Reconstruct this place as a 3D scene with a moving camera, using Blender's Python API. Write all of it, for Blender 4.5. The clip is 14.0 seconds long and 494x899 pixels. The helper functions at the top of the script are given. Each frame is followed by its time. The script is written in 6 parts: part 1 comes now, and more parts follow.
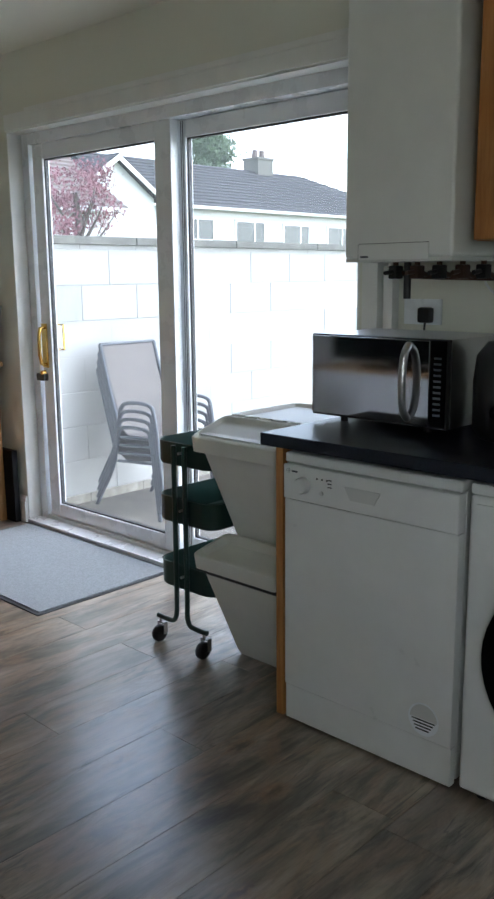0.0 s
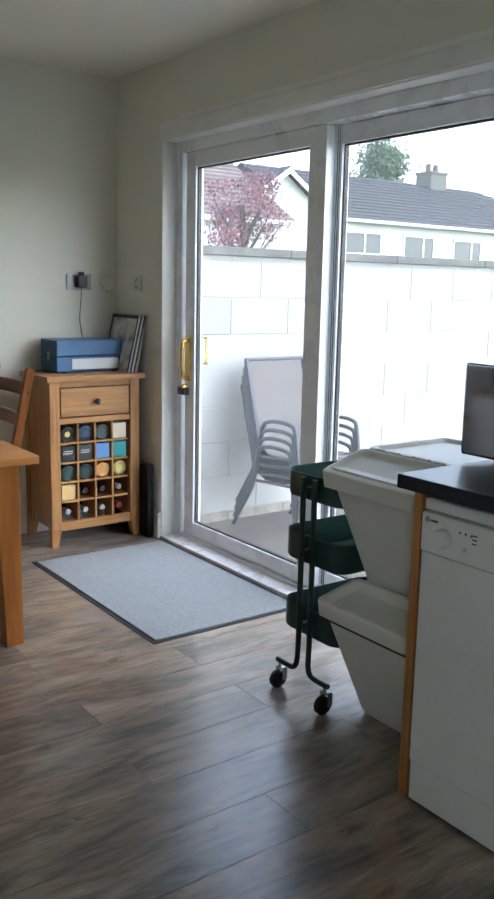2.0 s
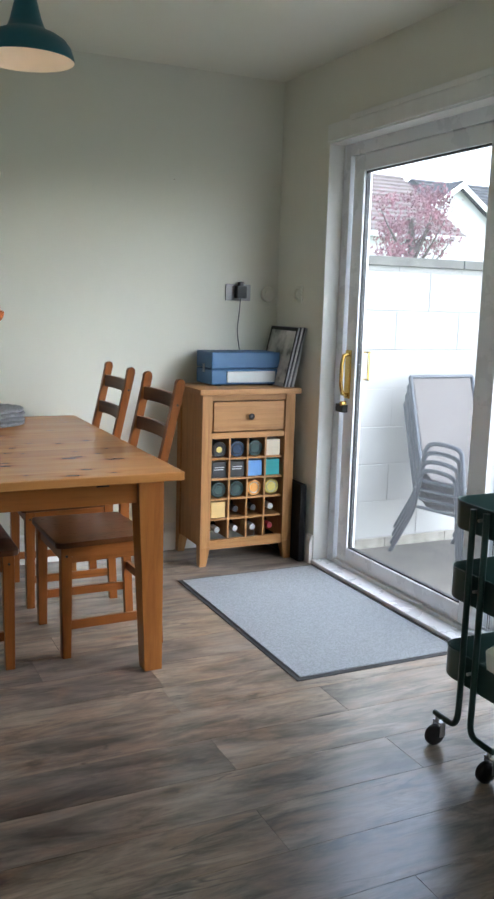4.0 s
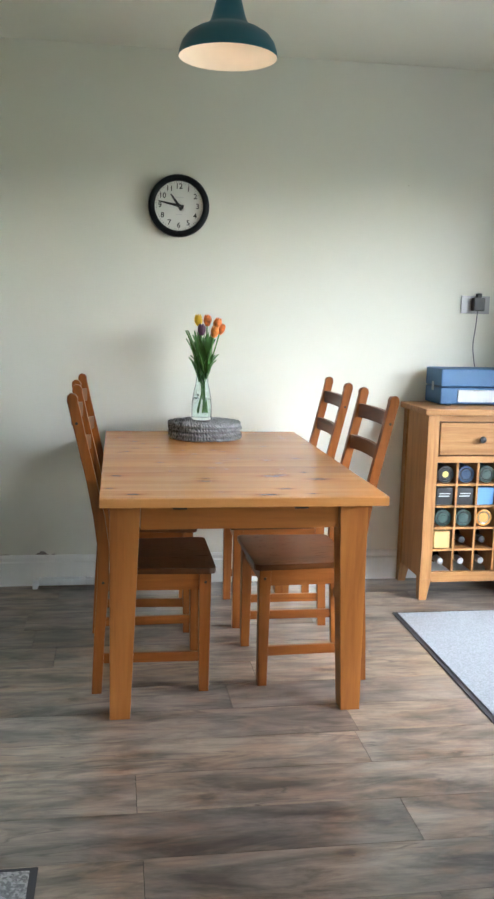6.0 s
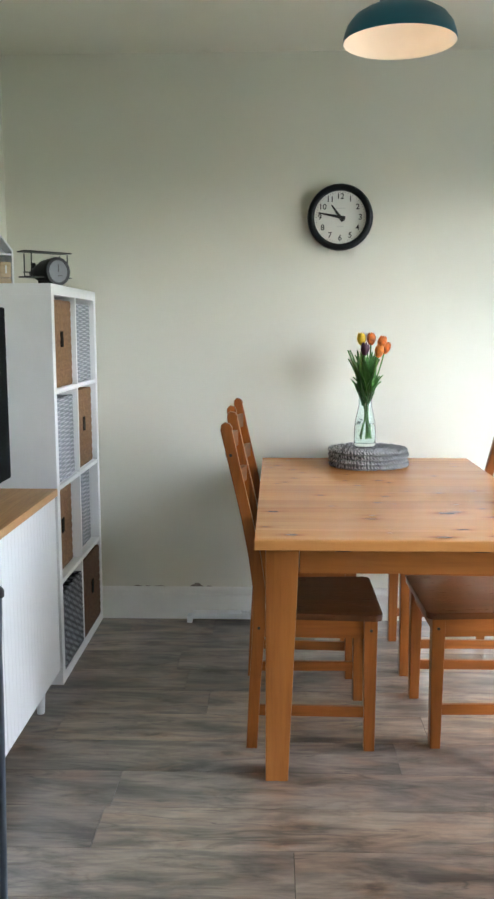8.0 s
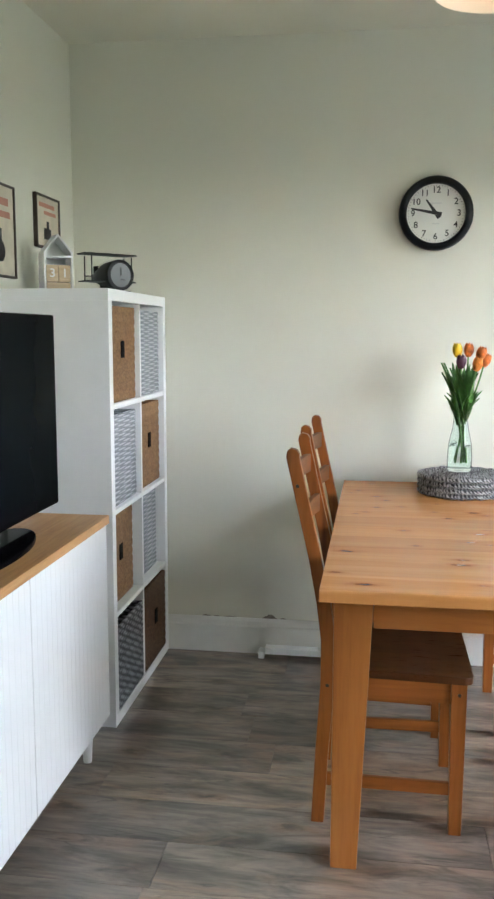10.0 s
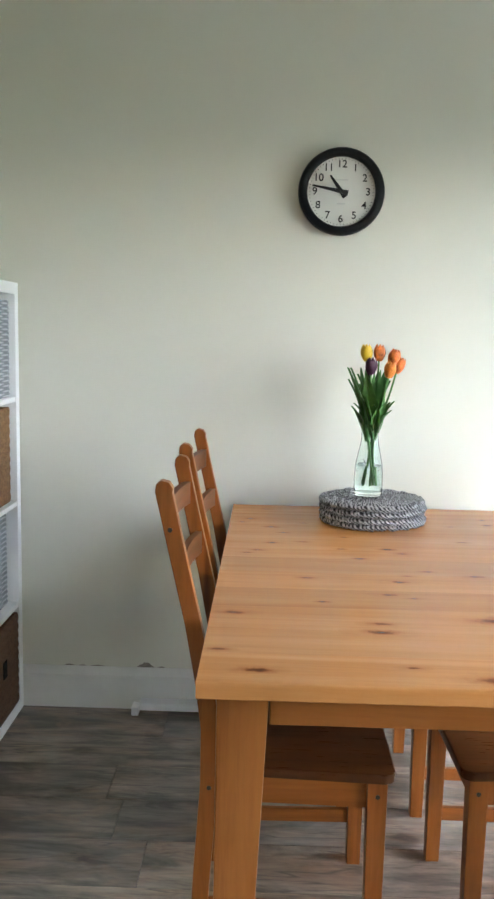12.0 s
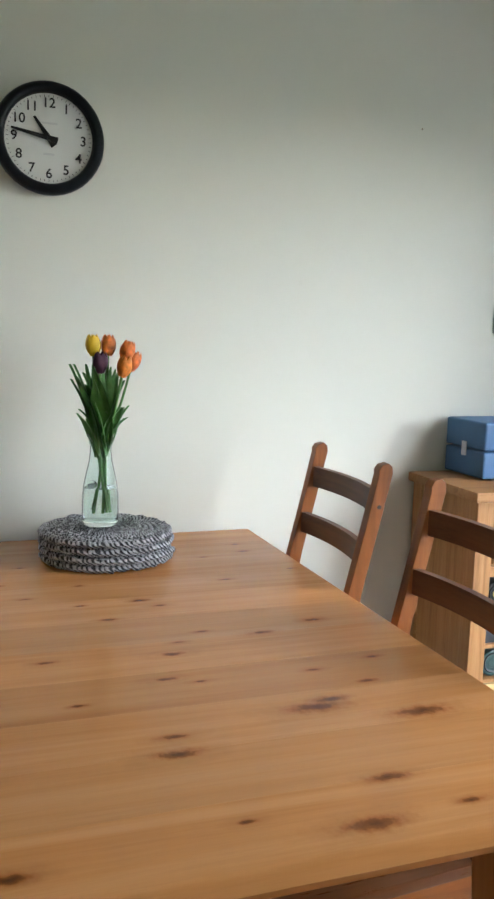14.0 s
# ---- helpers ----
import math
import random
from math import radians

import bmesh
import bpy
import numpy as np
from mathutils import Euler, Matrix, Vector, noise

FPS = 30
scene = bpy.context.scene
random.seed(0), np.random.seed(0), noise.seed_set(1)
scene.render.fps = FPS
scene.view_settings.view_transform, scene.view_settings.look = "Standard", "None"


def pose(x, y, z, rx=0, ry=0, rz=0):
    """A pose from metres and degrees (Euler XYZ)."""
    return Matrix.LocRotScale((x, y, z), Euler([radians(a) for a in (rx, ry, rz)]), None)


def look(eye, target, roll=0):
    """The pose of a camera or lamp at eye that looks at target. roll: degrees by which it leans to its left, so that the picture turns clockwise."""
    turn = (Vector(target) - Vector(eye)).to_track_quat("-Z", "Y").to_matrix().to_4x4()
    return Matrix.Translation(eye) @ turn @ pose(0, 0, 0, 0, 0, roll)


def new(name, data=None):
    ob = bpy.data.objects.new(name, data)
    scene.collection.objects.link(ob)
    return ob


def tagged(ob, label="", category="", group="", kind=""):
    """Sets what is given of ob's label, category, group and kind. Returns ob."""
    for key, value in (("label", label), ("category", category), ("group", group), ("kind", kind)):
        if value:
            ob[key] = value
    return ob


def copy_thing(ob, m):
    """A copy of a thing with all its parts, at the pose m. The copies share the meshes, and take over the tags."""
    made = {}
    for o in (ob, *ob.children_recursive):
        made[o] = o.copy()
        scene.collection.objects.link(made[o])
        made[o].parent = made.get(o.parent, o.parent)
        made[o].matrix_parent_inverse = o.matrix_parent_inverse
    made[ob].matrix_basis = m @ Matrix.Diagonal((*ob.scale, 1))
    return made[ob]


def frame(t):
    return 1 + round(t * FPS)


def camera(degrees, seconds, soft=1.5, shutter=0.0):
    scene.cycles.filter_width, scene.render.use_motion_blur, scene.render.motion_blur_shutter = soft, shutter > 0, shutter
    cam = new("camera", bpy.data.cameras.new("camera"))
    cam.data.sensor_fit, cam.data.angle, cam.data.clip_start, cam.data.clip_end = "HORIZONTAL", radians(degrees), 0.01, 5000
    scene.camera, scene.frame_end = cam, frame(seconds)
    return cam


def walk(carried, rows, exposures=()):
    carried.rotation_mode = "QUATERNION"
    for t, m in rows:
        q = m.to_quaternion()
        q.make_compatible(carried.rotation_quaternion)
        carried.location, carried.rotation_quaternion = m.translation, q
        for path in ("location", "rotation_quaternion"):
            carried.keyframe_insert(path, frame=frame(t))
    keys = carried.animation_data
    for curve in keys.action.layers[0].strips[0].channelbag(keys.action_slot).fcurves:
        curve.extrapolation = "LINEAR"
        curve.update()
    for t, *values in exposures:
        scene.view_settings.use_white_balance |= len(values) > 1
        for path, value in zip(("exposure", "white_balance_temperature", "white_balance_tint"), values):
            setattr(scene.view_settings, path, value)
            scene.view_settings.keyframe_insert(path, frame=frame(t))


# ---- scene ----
cam = camera(31.7, 14.0, soft=2.5)
PATH = [
    (0, (0.231, 0.621, 1.349), (-1.119, 2.044, 0.958), -0.5),
    (0.5, (0.201, 0.682, 1.352), (-1.237, 2.017, 0.961), -0.2),
    (1, (0.145, 0.744, 1.355), (-1.335, 2.036, 0.978), 0.4),
    (1.5, (0.108, 0.796, 1.362), (-1.402, 2.056, 0.995), 0.9),
    (2, (0.071, 0.864, 1.359), (-1.517, 2.024, 0.995), 1.2),
    (2.5, (0.049, 0.9, 1.361), (-1.6, 1.972, 1.001), 1.5),
    (2.7, (0.05, 0.89, 1.356), (-1.621, 1.931, 1.003), 1.6),
    (4.8, (-0.281, 1.117, 1.3), (-2.142, 1.775, 0.981), 1.2),
    (5, (-0.294, 1.138, 1.294), (-2.179, 1.729, 0.981), 1.1),
    (5.5, (-0.3, 1.204, 1.297), (-2.228, 1.633, 0.982), 1.5),
    (6, (-0.303, 1.236, 1.296), (-2.257, 1.532, 0.992), 1.4),
    (6.5, (-0.346, 1.247, 1.288), (-2.315, 1.443, 0.997), 0.7),
    (7, (-0.428, 1.239, 1.307), (-2.403, 1.355, 1.014), 0.3),
    (7.5, (-0.501, 1.231, 1.314), (-2.481, 1.269, 1.034), 0.2),
    (8, (-0.575, 1.239, 1.313), (-2.555, 1.175, 1.038), -0.1),
    (8.5, (-0.683, 1.29, 1.326), (-2.651, 1.06, 1.055), -0.2),
    (8.7, (-0.704, 1.315, 1.315), (-2.667, 1.029, 1.054), -0.3),
    (10.8, (-1.102, 1.285, 1.341), (-3.064, 1.007, 1.07), 0.5),
    (11, (-1.145, 1.279, 1.33), (-3.113, 1.044, 1.063), 0.6),
    (11.5, (-1.321, 1.272, 1.331), (-3.297, 1.124, 1.059), 0.9),
    (12, (-1.486, 1.294, 1.326), (-3.467, 1.248, 1.059), 1.2),
    (12.5, (-1.604, 1.289, 1.324), (-3.584, 1.359, 1.051), 1.6),
    (13, (-1.771, 1.251, 1.33), (-3.734, 1.526, 1.062), 2.2),
    (13.5, (-1.884, 1.197, 1.337), (-3.793, 1.725, 1.061), 2.5),
    (14, (-2.065, 1.221, 1.319), (-3.925, 1.903, 1.047), 1.8),
]
walk(cam, [(t, look(eye, target, roll)) for t, eye, target, roll in PATH],
     [(0.0, 2.45, 5950, 9), (2.7, 2.45, 6000, 9), (5.0, 3.0, 6050, 9), (6.5, 3.5, 6100, 9), (8.5, 3.5, 6150, 10), (11.0, 3.65, 6200, 10), (12.5, 3.45, 6000, 10), (14.0, 3.1, 6000, 10)])

# ---- light ----
world = bpy.data.worlds.new("world")
scene.world = world
world.use_nodes = True
wn, wl = world.node_tree.nodes, world.node_tree.links
sky = wn.new("ShaderNodeTexSky")
sky.sky_type, sky.sun_disc = "NISHITA", False
sky.sun_elevation, sky.sun_rotation = radians(40), radians(43)
sky.air_density, sky.dust_density, sky.ozone_density = 1.0, 0.6, 1.0
grey = wn.new("ShaderNodeHueSaturation")          # overcast: almost no colour
grey.inputs["Saturation"].default_value = 0.5
wl.new(sky.outputs[0], grey.inputs["Color"])
wl.new(grey.outputs[0], wn["Background"].inputs["Color"])
wn["Background"].inputs["Strength"].default_value = 0.15

sun = new("sun", bpy.data.lights.new("sun", "SUN"))
sun.data.energy, sun.data.angle, sun.data.color = 0.6, radians(95), (1.0, 0.99, 0.98)
sun.matrix_world = look((6.2, 6.6, 6.8), (0, 0, 0))

# daylight fill added in an unseen kitchen window, assumed from the lit dishwasher
window_fill = new("window_fill", bpy.data.lights.new("window_fill", "AREA"))
window_fill.data.shape, window_fill.data.size, window_fill.data.size_y = "RECTANGLE", 1.3, 1.0
window_fill.data.energy, window_fill.data.color = 1.3, (1.0, 0.95, 0.87)
window_fill.matrix_world = look((1.25, -0.16, 1.55), (1.25, 3.0, 1.45))

# ---- materials ----


class Mat:
    """A node material with short ways to add and join nodes."""

    def __init__(self, name, rough=0.5, metal=0.0):
        self.m = bpy.data.materials.new(name)
        self.m.use_nodes = True
        self.n, self.l = self.m.node_tree.nodes, self.m.node_tree.links
        self.b = self.n["Principled BSDF"]
        self.b.inputs["Roughness"].default_value = rough
        self.b.inputs["Metallic"].default_value = metal
        self.vec = None

    def node(self, kind, inputs=(), operation="", blend_type=""):
        nd = self.n.new("ShaderNode" + kind)
        if operation:
            nd.operation = operation
        if blend_type:
            nd.blend_type = blend_type
        for k, v in dict(inputs).items():
            if isinstance(v, bpy.types.NodeSocket):
                self.l.new(v, nd.inputs[k])
            else:
                nd.inputs[k].default_value = v
        return nd

    def place(self, space, scale, shuffle=False):
        """Coordinates: 'world' or 'object', scaled per axis; shuffle moves them apart from object to object."""
        if space == "world":
            p = self.node("NewGeometry").outputs["Position"]
        else:
            p = self.node("TexCoord").outputs["Object"]
        if shuffle:
            r = self.node("ObjectInfo").outputs["Random"]
            off = self.node("VectorMath", {0: r, 1: (37.0, 53.0, 71.0)}, operation="MULTIPLY").outputs[0]
            p = self.node("VectorMath", {0: p, 1: off}, operation="ADD").outputs[0]
        return self.node("VectorMath", {0: p, 1: scale}, operation="MULTIPLY").outputs[0]

    def noise(self, vec, scale=1.0, detail=4.0, rough=0.55, warp=0.0):
        return self.node("TexNoise", {"Vector": vec, "Scale": scale, "Detail": detail, "Roughness": rough, "Distortion": warp}).outputs["Fac"]

    def ramp(self, fac, stops):
        r = self.node("ValToRGB", {"Fac": fac})
        e = r.color_ramp.elements
        while len(e) < len(stops):
            e.new(0.5)
        for k, (at, c) in zip(e, stops):
            k.position, k.color = at, (*c, 1) if len(c) == 3 else c
        return r.outputs["Color"]

    def mix(self, a, b, fac, how="MIX"):
        m = self.node("MixRGB", {"Fac": fac}, blend_type=how)
        for i, v in ((1, a), (2, b)):
            if isinstance(v, bpy.types.NodeSocket):
                self.l.new(v, m.inputs[i])
            else:
                m.inputs[i].default_value = (*v, 1)
        return m.outputs[0]

    def colour(self, v):
        if isinstance(v, bpy.types.NodeSocket):
            self.l.new(v, self.b.inputs["Base Color"])
        else:
            self.b.inputs["Base Color"].default_value = (*v, 1)
        return self

    def rough(self, fac, lo, hi):
        r = self.node("MapRange", {0: fac, 3: lo, 4: hi}).outputs[0]
        self.l.new(r, self.b.inputs["Roughness"])
        return self

    def bump(self, fac, strength=0.2, dist=0.002):
        b = self.node("Bump", {"Height": fac, "Strength": strength, "Distance": dist})
        self.l.new(b.outputs[0], self.b.inputs["Normal"])
        return self


def plain(name, c, rough=0.5, metal=0.0, vary=0.06, scale=9.0, bump=0.0, fine=180.0):
    """Paint, plastic or metal: faint blotches and a fine grain."""
    m = Mat(name, rough, metal)
    v = m.place("object", (1, 1, 1))
    big = m.noise(v, scale, 3)
    lo, hi = tuple(x * (1 - vary) for x in c), tuple(min(1, x * (1 + vary)) for x in c)
    m.colour(m.ramp(big, [(0.3, lo), (0.7, hi)])).rough(big, max(0.02, rough - 0.06), min(1, rough + 0.06))
    if bump:
        m.bump(m.noise(v, fine, 3), bump, 0.001)
    return m.m


def wood(name, dark, mid, light, grain, rough=0.35, space="object", shuffle=True, knots=(), knot_scale=1.0, vary=0.12, gap=6.0, bump=0.12, fibre=0.35, gloss=0.3):
    """Varnished wood. grain: scale per axis, small along the grain."""
    m = Mat(name, rough)
    v = m.place(space, grain, shuffle)
    rings = m.noise(v, 1.0, 6, 0.6, 0.6)
    fine = m.noise(v, gap, 5, 0.7)
    c = m.ramp(rings, [(0.28, dark), (0.46, mid), (0.72, light)])
    c = m.mix(c, m.ramp(fine, [(0.35, (0.55, 0.5, 0.45)), (0.55, (1, 1, 1))]), fibre, "MULTIPLY")
    r = m.node("ObjectInfo").outputs["Random"]
    c = m.mix(c, m.ramp(r, [(0.0, (1 - vary,) * 3), (1.0, (1 + vary * 0.4,) * 3)]), 1.0, "MULTIPLY")
    if knots:
        p = m.node("NewGeometry").outputs["Position"]
        wob = m.noise(p, 60, 2)
        d = None
        for x, y, a in knots:
            rel = m.node("VectorMath", {0: p, 1: (x, y, 0.745)}, operation="SUBTRACT").outputs[0]
            rel = m.node("VectorMath", {0: rel, 1: (1 / (0.34 * a), 1.0 / a, 0.0)}, operation="MULTIPLY").outputs[0]
            ln = m.node("VectorMath", {0: rel}, operation="LENGTH").outputs["Value"]
            d = ln if d is None else m.node("Math", {0: d, 1: ln}, operation="MINIMUM").outputs[0]
        d = m.node("Math", {0: d, 1: m.node("MapRange", {0: wob, 3: -0.9, 4: 0.9}).outputs[0]}, operation="ADD").outputs[0]
        far = d
        d = m.node("MapRange", {0: d, 1: 0.0, 2: 2.2, 3: 0.0, 4: 1.0}).outputs[0]
        k = m.ramp(d, [(0.0, (0.21, 0.155, 0.115)), (0.36, (0.42, 0.30, 0.22)), (0.52, (0.74, 0.61, 0.49)), (0.74, (0.92, 0.87, 0.82)), (1.0, (1, 1, 1))])
        swirl = m.node("Math", {0: m.node("MapRange", {0: far, 1: 0.4, 2: 6.5, 3: 13.0, 4: 0.0}).outputs[0], 1: m.noise(m.place("world", (9, 3, 1)), 1.0, 2)}, operation="MULTIPLY").outputs[0]
        swirl = m.node("Math", {0: swirl}, operation="SINE").outputs[0]
        near_knot = m.node("MapRange", {0: far, 1: 1.2, 2: 4.5, 3: 0.4, 4: 0.0}).outputs[0]
        c = m.mix(c, m.mix(c, m.ramp(m.node("MapRange", {0: swirl, 1: -1.0, 2: 1.0}).outputs[0], [(0.1, (0.70, 0.58, 0.46)), (0.6, (1.02, 1.01, 1.0))]), 1.0, "MULTIPLY"), near_knot)   # grain that flows round the knots
        c = m.mix(c, k, 1.0, "MULTIPLY")
    else:
        vk = m.node("TexVoronoi", {"Vector": m.place(space, tuple(g * 0.32 * knot_scale for g in grain), shuffle), "Scale": 1.0, "Randomness": 1.0}).outputs["Distance"]
        c = m.mix(c, m.ramp(vk, [(0.0, (0.2, 0.1, 0.06)), (0.07, (0.35, 0.2, 0.12)), (0.12, (1, 1, 1))]), 0.85, "MULTIPLY")
    m.b.inputs["Specular IOR Level"].default_value = gloss
    if bump:
        m.rough(fine, rough - 0.07, rough + 0.1).bump(fine, bump, 0.0006)
    m.colour(c)
    return m.m


def wall_paint(name, c):
    m = Mat(name, 0.75)
    v = m.place("world", (1, 1, 1))
    big = m.noise(v, 1.3, 4)
    col = m.ramp(big, [(0.3, tuple(x * 0.95 for x in c)), (0.7, c)])
    scuff = m.noise(v, 7, 6, 0.7)
    col = m.mix(col, (0.45, 0.42, 0.36), m.ramp(scuff, [(0.70, (0, 0, 0)), (0.82, (0.25, 0.25, 0.25))]))
    m.colour(col).rough(big, 0.6, 0.8).bump(m.noise(v, 260, 3), 0.15, 0.0008)
    return m.m


def floor_planks():
    m = Mat("grey brown laminate planks", 0.3)

    def n(x, y, detail=4.0, rough=0.6, warp=0.0):
        return m.noise(m.place("world", (x, y, 1.0), True), 1.0, detail, rough, warp)

    def line(fac, width):
        """Thin seams where a noise crosses its middle."""
        d = m.node("Math", {0: m.node("Math", {0: fac, 1: 0.5}, operation="SUBTRACT").outputs[0]}, operation="ABSOLUTE").outputs[0]
        return m.node("MapRange", {0: d, 1: 0.0, 2: width, 3: 1.0, 4: 0.0}).outputs[0]
    tone, patch, smoke = n(10.0, 2.3, 5, 0.6, 0.8), n(7.0, 2.6, 4, 0.6, 1.2), n(19.0, 4.6, 7, 0.68, 0.7)
    grain, fine = n(62.0, 5.5, 7, 0.7, 0.3), n(190.0, 18.0, 4, 0.6)
    c = m.ramp(tone, [(0.34, (0.074, 0.058, 0.045)), (0.45, (0.170, 0.143, 0.117)), (0.54, (0.255, 0.213, 0.170)), (0.68, (0.340, 0.282, 0.218))])
    c = m.mix(c, (0.30, 0.20, 0.132), m.ramp(patch, [(0.50, (0, 0, 0)), (0.62, (0.5, 0.5, 0.5))]))          # tan heartwood
    c = m.mix(c, m.ramp(smoke, [(0.32, (0.26, 0.23, 0.21)), (0.44, (0.76, 0.74, 0.72)), (0.53, (1, 1, 1)), (0.68, (1.22, 1.20, 1.17))]), 0.85, "MULTIPLY")
    c = m.mix(c, m.ramp(grain, [(0.32, (0.38, 0.35, 0.33)), (0.47, (0.88, 0.87, 0.86)), (0.60, (1.14, 1.13, 1.12))]), 0.42, "MULTIPLY")
    c = m.mix(c, m.ramp(fine, [(0.34, (0.72, 0.71, 0.70)), (0.56, (1.06, 1.06, 1.06))]), 0.3, "MULTIPLY")
    seam = m.node("Math", {0: line(n(15.0, 1.5, 3, 0.5, 0.6), 0.016), 1: m.ramp(n(5.0, 3.0, 2), [(0.46, (0, 0, 0)), (0.6, (0.8, 0.8, 0.8))])}, operation="MULTIPLY").outputs[0]
    c = m.mix(c, (0.045, 0.036, 0.030), seam)                                                                     # dark cracks
    r = m.node("ObjectInfo").outputs["Random"]
    c = m.mix(c, m.ramp(r, [(0.0, (0.78, 0.79, 0.82)), (0.5, (1, 1, 1)), (1.0, (1.14, 1.08, 1.0))]), 1.0, "MULTIPLY")
    wob = m.node("VectorMath", {0: n(30.0, 16.0, 4), 1: (0.55, 0.4, 0.0)}, operation="MULTIPLY").outputs[0]
    kn = m.node("TexVoronoi", {"Vector": m.node("VectorMath", {0: m.place("world", (7.5, 3.1, 1.0), True), 1: wob}, operation="ADD").outputs[0], "Scale": 1.0}).outputs["Distance"]
    c = m.mix(c, m.ramp(kn, [(0.0, (0.16, 0.11, 0.09)), (0.07, (0.36, 0.26, 0.20)), (0.13, (0.86, 0.70, 0.58)), (0.24, (1, 1, 1))]), 0.9, "MULTIPLY")
    m.colour(c).rough(smoke, 0.26, 0.38).bump(grain, 0.03, 0.0006)
    m.b.inputs["Coat Weight"].default_value = 1.0
    m.b.inputs["Coat Roughness"].default_value = 0.22
    m.b.inputs["Specular IOR Level"].default_value = 0.8
    return m.m


def weave(name, a, b, strands=(70.0, 110.0), rough=0.85):
    """Flat strands in staggered rows, over and under, on all upright sides."""
    m = Mat(name, rough)
    p = m.node("TexCoord").outputs["Object"]
    x, y, z = m.node("SeparateXYZ", {0: p}).outputs
    u = m.node("Math", {0: x, 1: y}, operation="ADD").outputs[0]
    row = m.node("Math", {0: m.node("Math", {0: z, 1: strands[1]}, operation="MULTIPLY").outputs[0]}, operation="FLOOR").outputs[0]
    su = m.node("Math", {0: u, 1: strands[0] * math.pi}, operation="MULTIPLY").outputs[0]
    ph = m.node("Math", {0: row, 1: math.pi}, operation="MULTIPLY").outputs[0]
    over = m.node("Math", {0: m.node("Math", {0: su, 1: ph}, operation="ADD").outputs[0]}, operation="SINE").outputs[0]
    ridge = m.node("Math", {0: m.node("Math", {0: z, 1: strands[1] * math.pi}, operation="MULTIPLY").outputs[0]}, operation="SINE").outputs[0]
    ridge = m.node("Math", {0: ridge}, operation="ABSOLUTE").outputs[0]
    h = m.node("Math", {0: m.node("MapRange", {0: over, 1: -1.0, 2: 1.0}).outputs[0], 1: ridge}, operation="MULTIPLY").outputs[0]
    wear = m.noise(m.place("object", (30.0, 30.0, 70.0)), 1.0, 4, 0.65)
    h2 = m.node("Math", {0: h, 1: m.node("MapRange", {0: wear, 3: -0.55, 4: 0.55}).outputs[0]}, operation="ADD").outputs[0]
    m.colour(m.ramp(h2, [(0.05, a), (0.75, b)])).bump(h, 0.5, 0.003)
    return m.m


def woven(name, a, b, scale=(1, 1, 1), rough=0.85):
    m = Mat(name, rough)
    v = m.place("object", scale)
    vo = m.node("TexVoronoi", {"Vector": v, "Scale": 1.0}).outputs["Color"]
    spl = m.node("SeparateColor", {0: vo}).outputs[0]
    n = m.noise(v, 2.5, 3)
    c = m.mix(m.ramp(spl, [(0.25, a), (0.75, b)]), m.ramp(n, [(0.3, a), (0.7, b)]), 0.35)
    m.colour(c).bump(n, 0.6, 0.002)
    return m.m


def braid(name, a, b, pitch=0.0145, strands=78.0):
    """A plait of dark and pale strands, coiled round z."""
    m = Mat(name, 0.9)
    p = m.node("TexCoord").outputs["Object"]
    x, y, z = m.node("SeparateXYZ", {0: p}).outputs
    flat = m.node("CombineXYZ", {0: x, 1: y}).outputs[0]
    r = m.node("VectorMath", {0: flat}, operation="LENGTH").outputs["Value"]
    th = m.node("Math", {0: y, 1: x}, operation="ARCTAN2").outputs[0]
    turn = m.node("Math", {0: r, 1: 1.0 / pitch}, operation="MULTIPLY").outputs[0]
    turn = m.node("Math", {0: turn, 1: m.node("Math", {0: th, 1: 1.0 / (2 * math.pi)}, operation="MULTIPLY").outputs[0]}, operation="SUBTRACT").outputs[0]
    side = m.node("Math", {0: m.node("Math", {0: m.node("Math", {0: turn}, operation="FRACT").outputs[0], 1: 0.5}, operation="SUBTRACT").outputs[0]}, operation="ABSOLUTE").outputs[0]
    wave = m.node("Math", {0: m.node("Math", {0: th, 1: strands}, operation="MULTIPLY").outputs[0], 1: m.node("Math", {0: side, 1: 9.0}, operation="MULTIPLY").outputs[0]}, operation="ADD").outputs[0]
    s = m.node("Math", {0: m.node("Math", {0: wave, 1: m.node("Math", {0: z, 1: 620.0}, operation="MULTIPLY").outputs[0]}, operation="ADD").outputs[0]}, operation="SINE").outputs[0]
    n = m.noise(m.place("object", (90, 90, 90)), 1.0, 3, 0.6)
    h = m.node("Math", {0: m.node("MapRange", {0: s, 1: -1.0, 2: 1.0}).outputs[0], 1: m.node("MapRange", {0: n, 3: -1.6, 4: 1.6}).outputs[0]}, operation="ADD").outputs[0]
    m.colour(m.ramp(h, [(0.18, a), (0.66, b)])).bump(h, 0.6, 0.003)
    return m.m


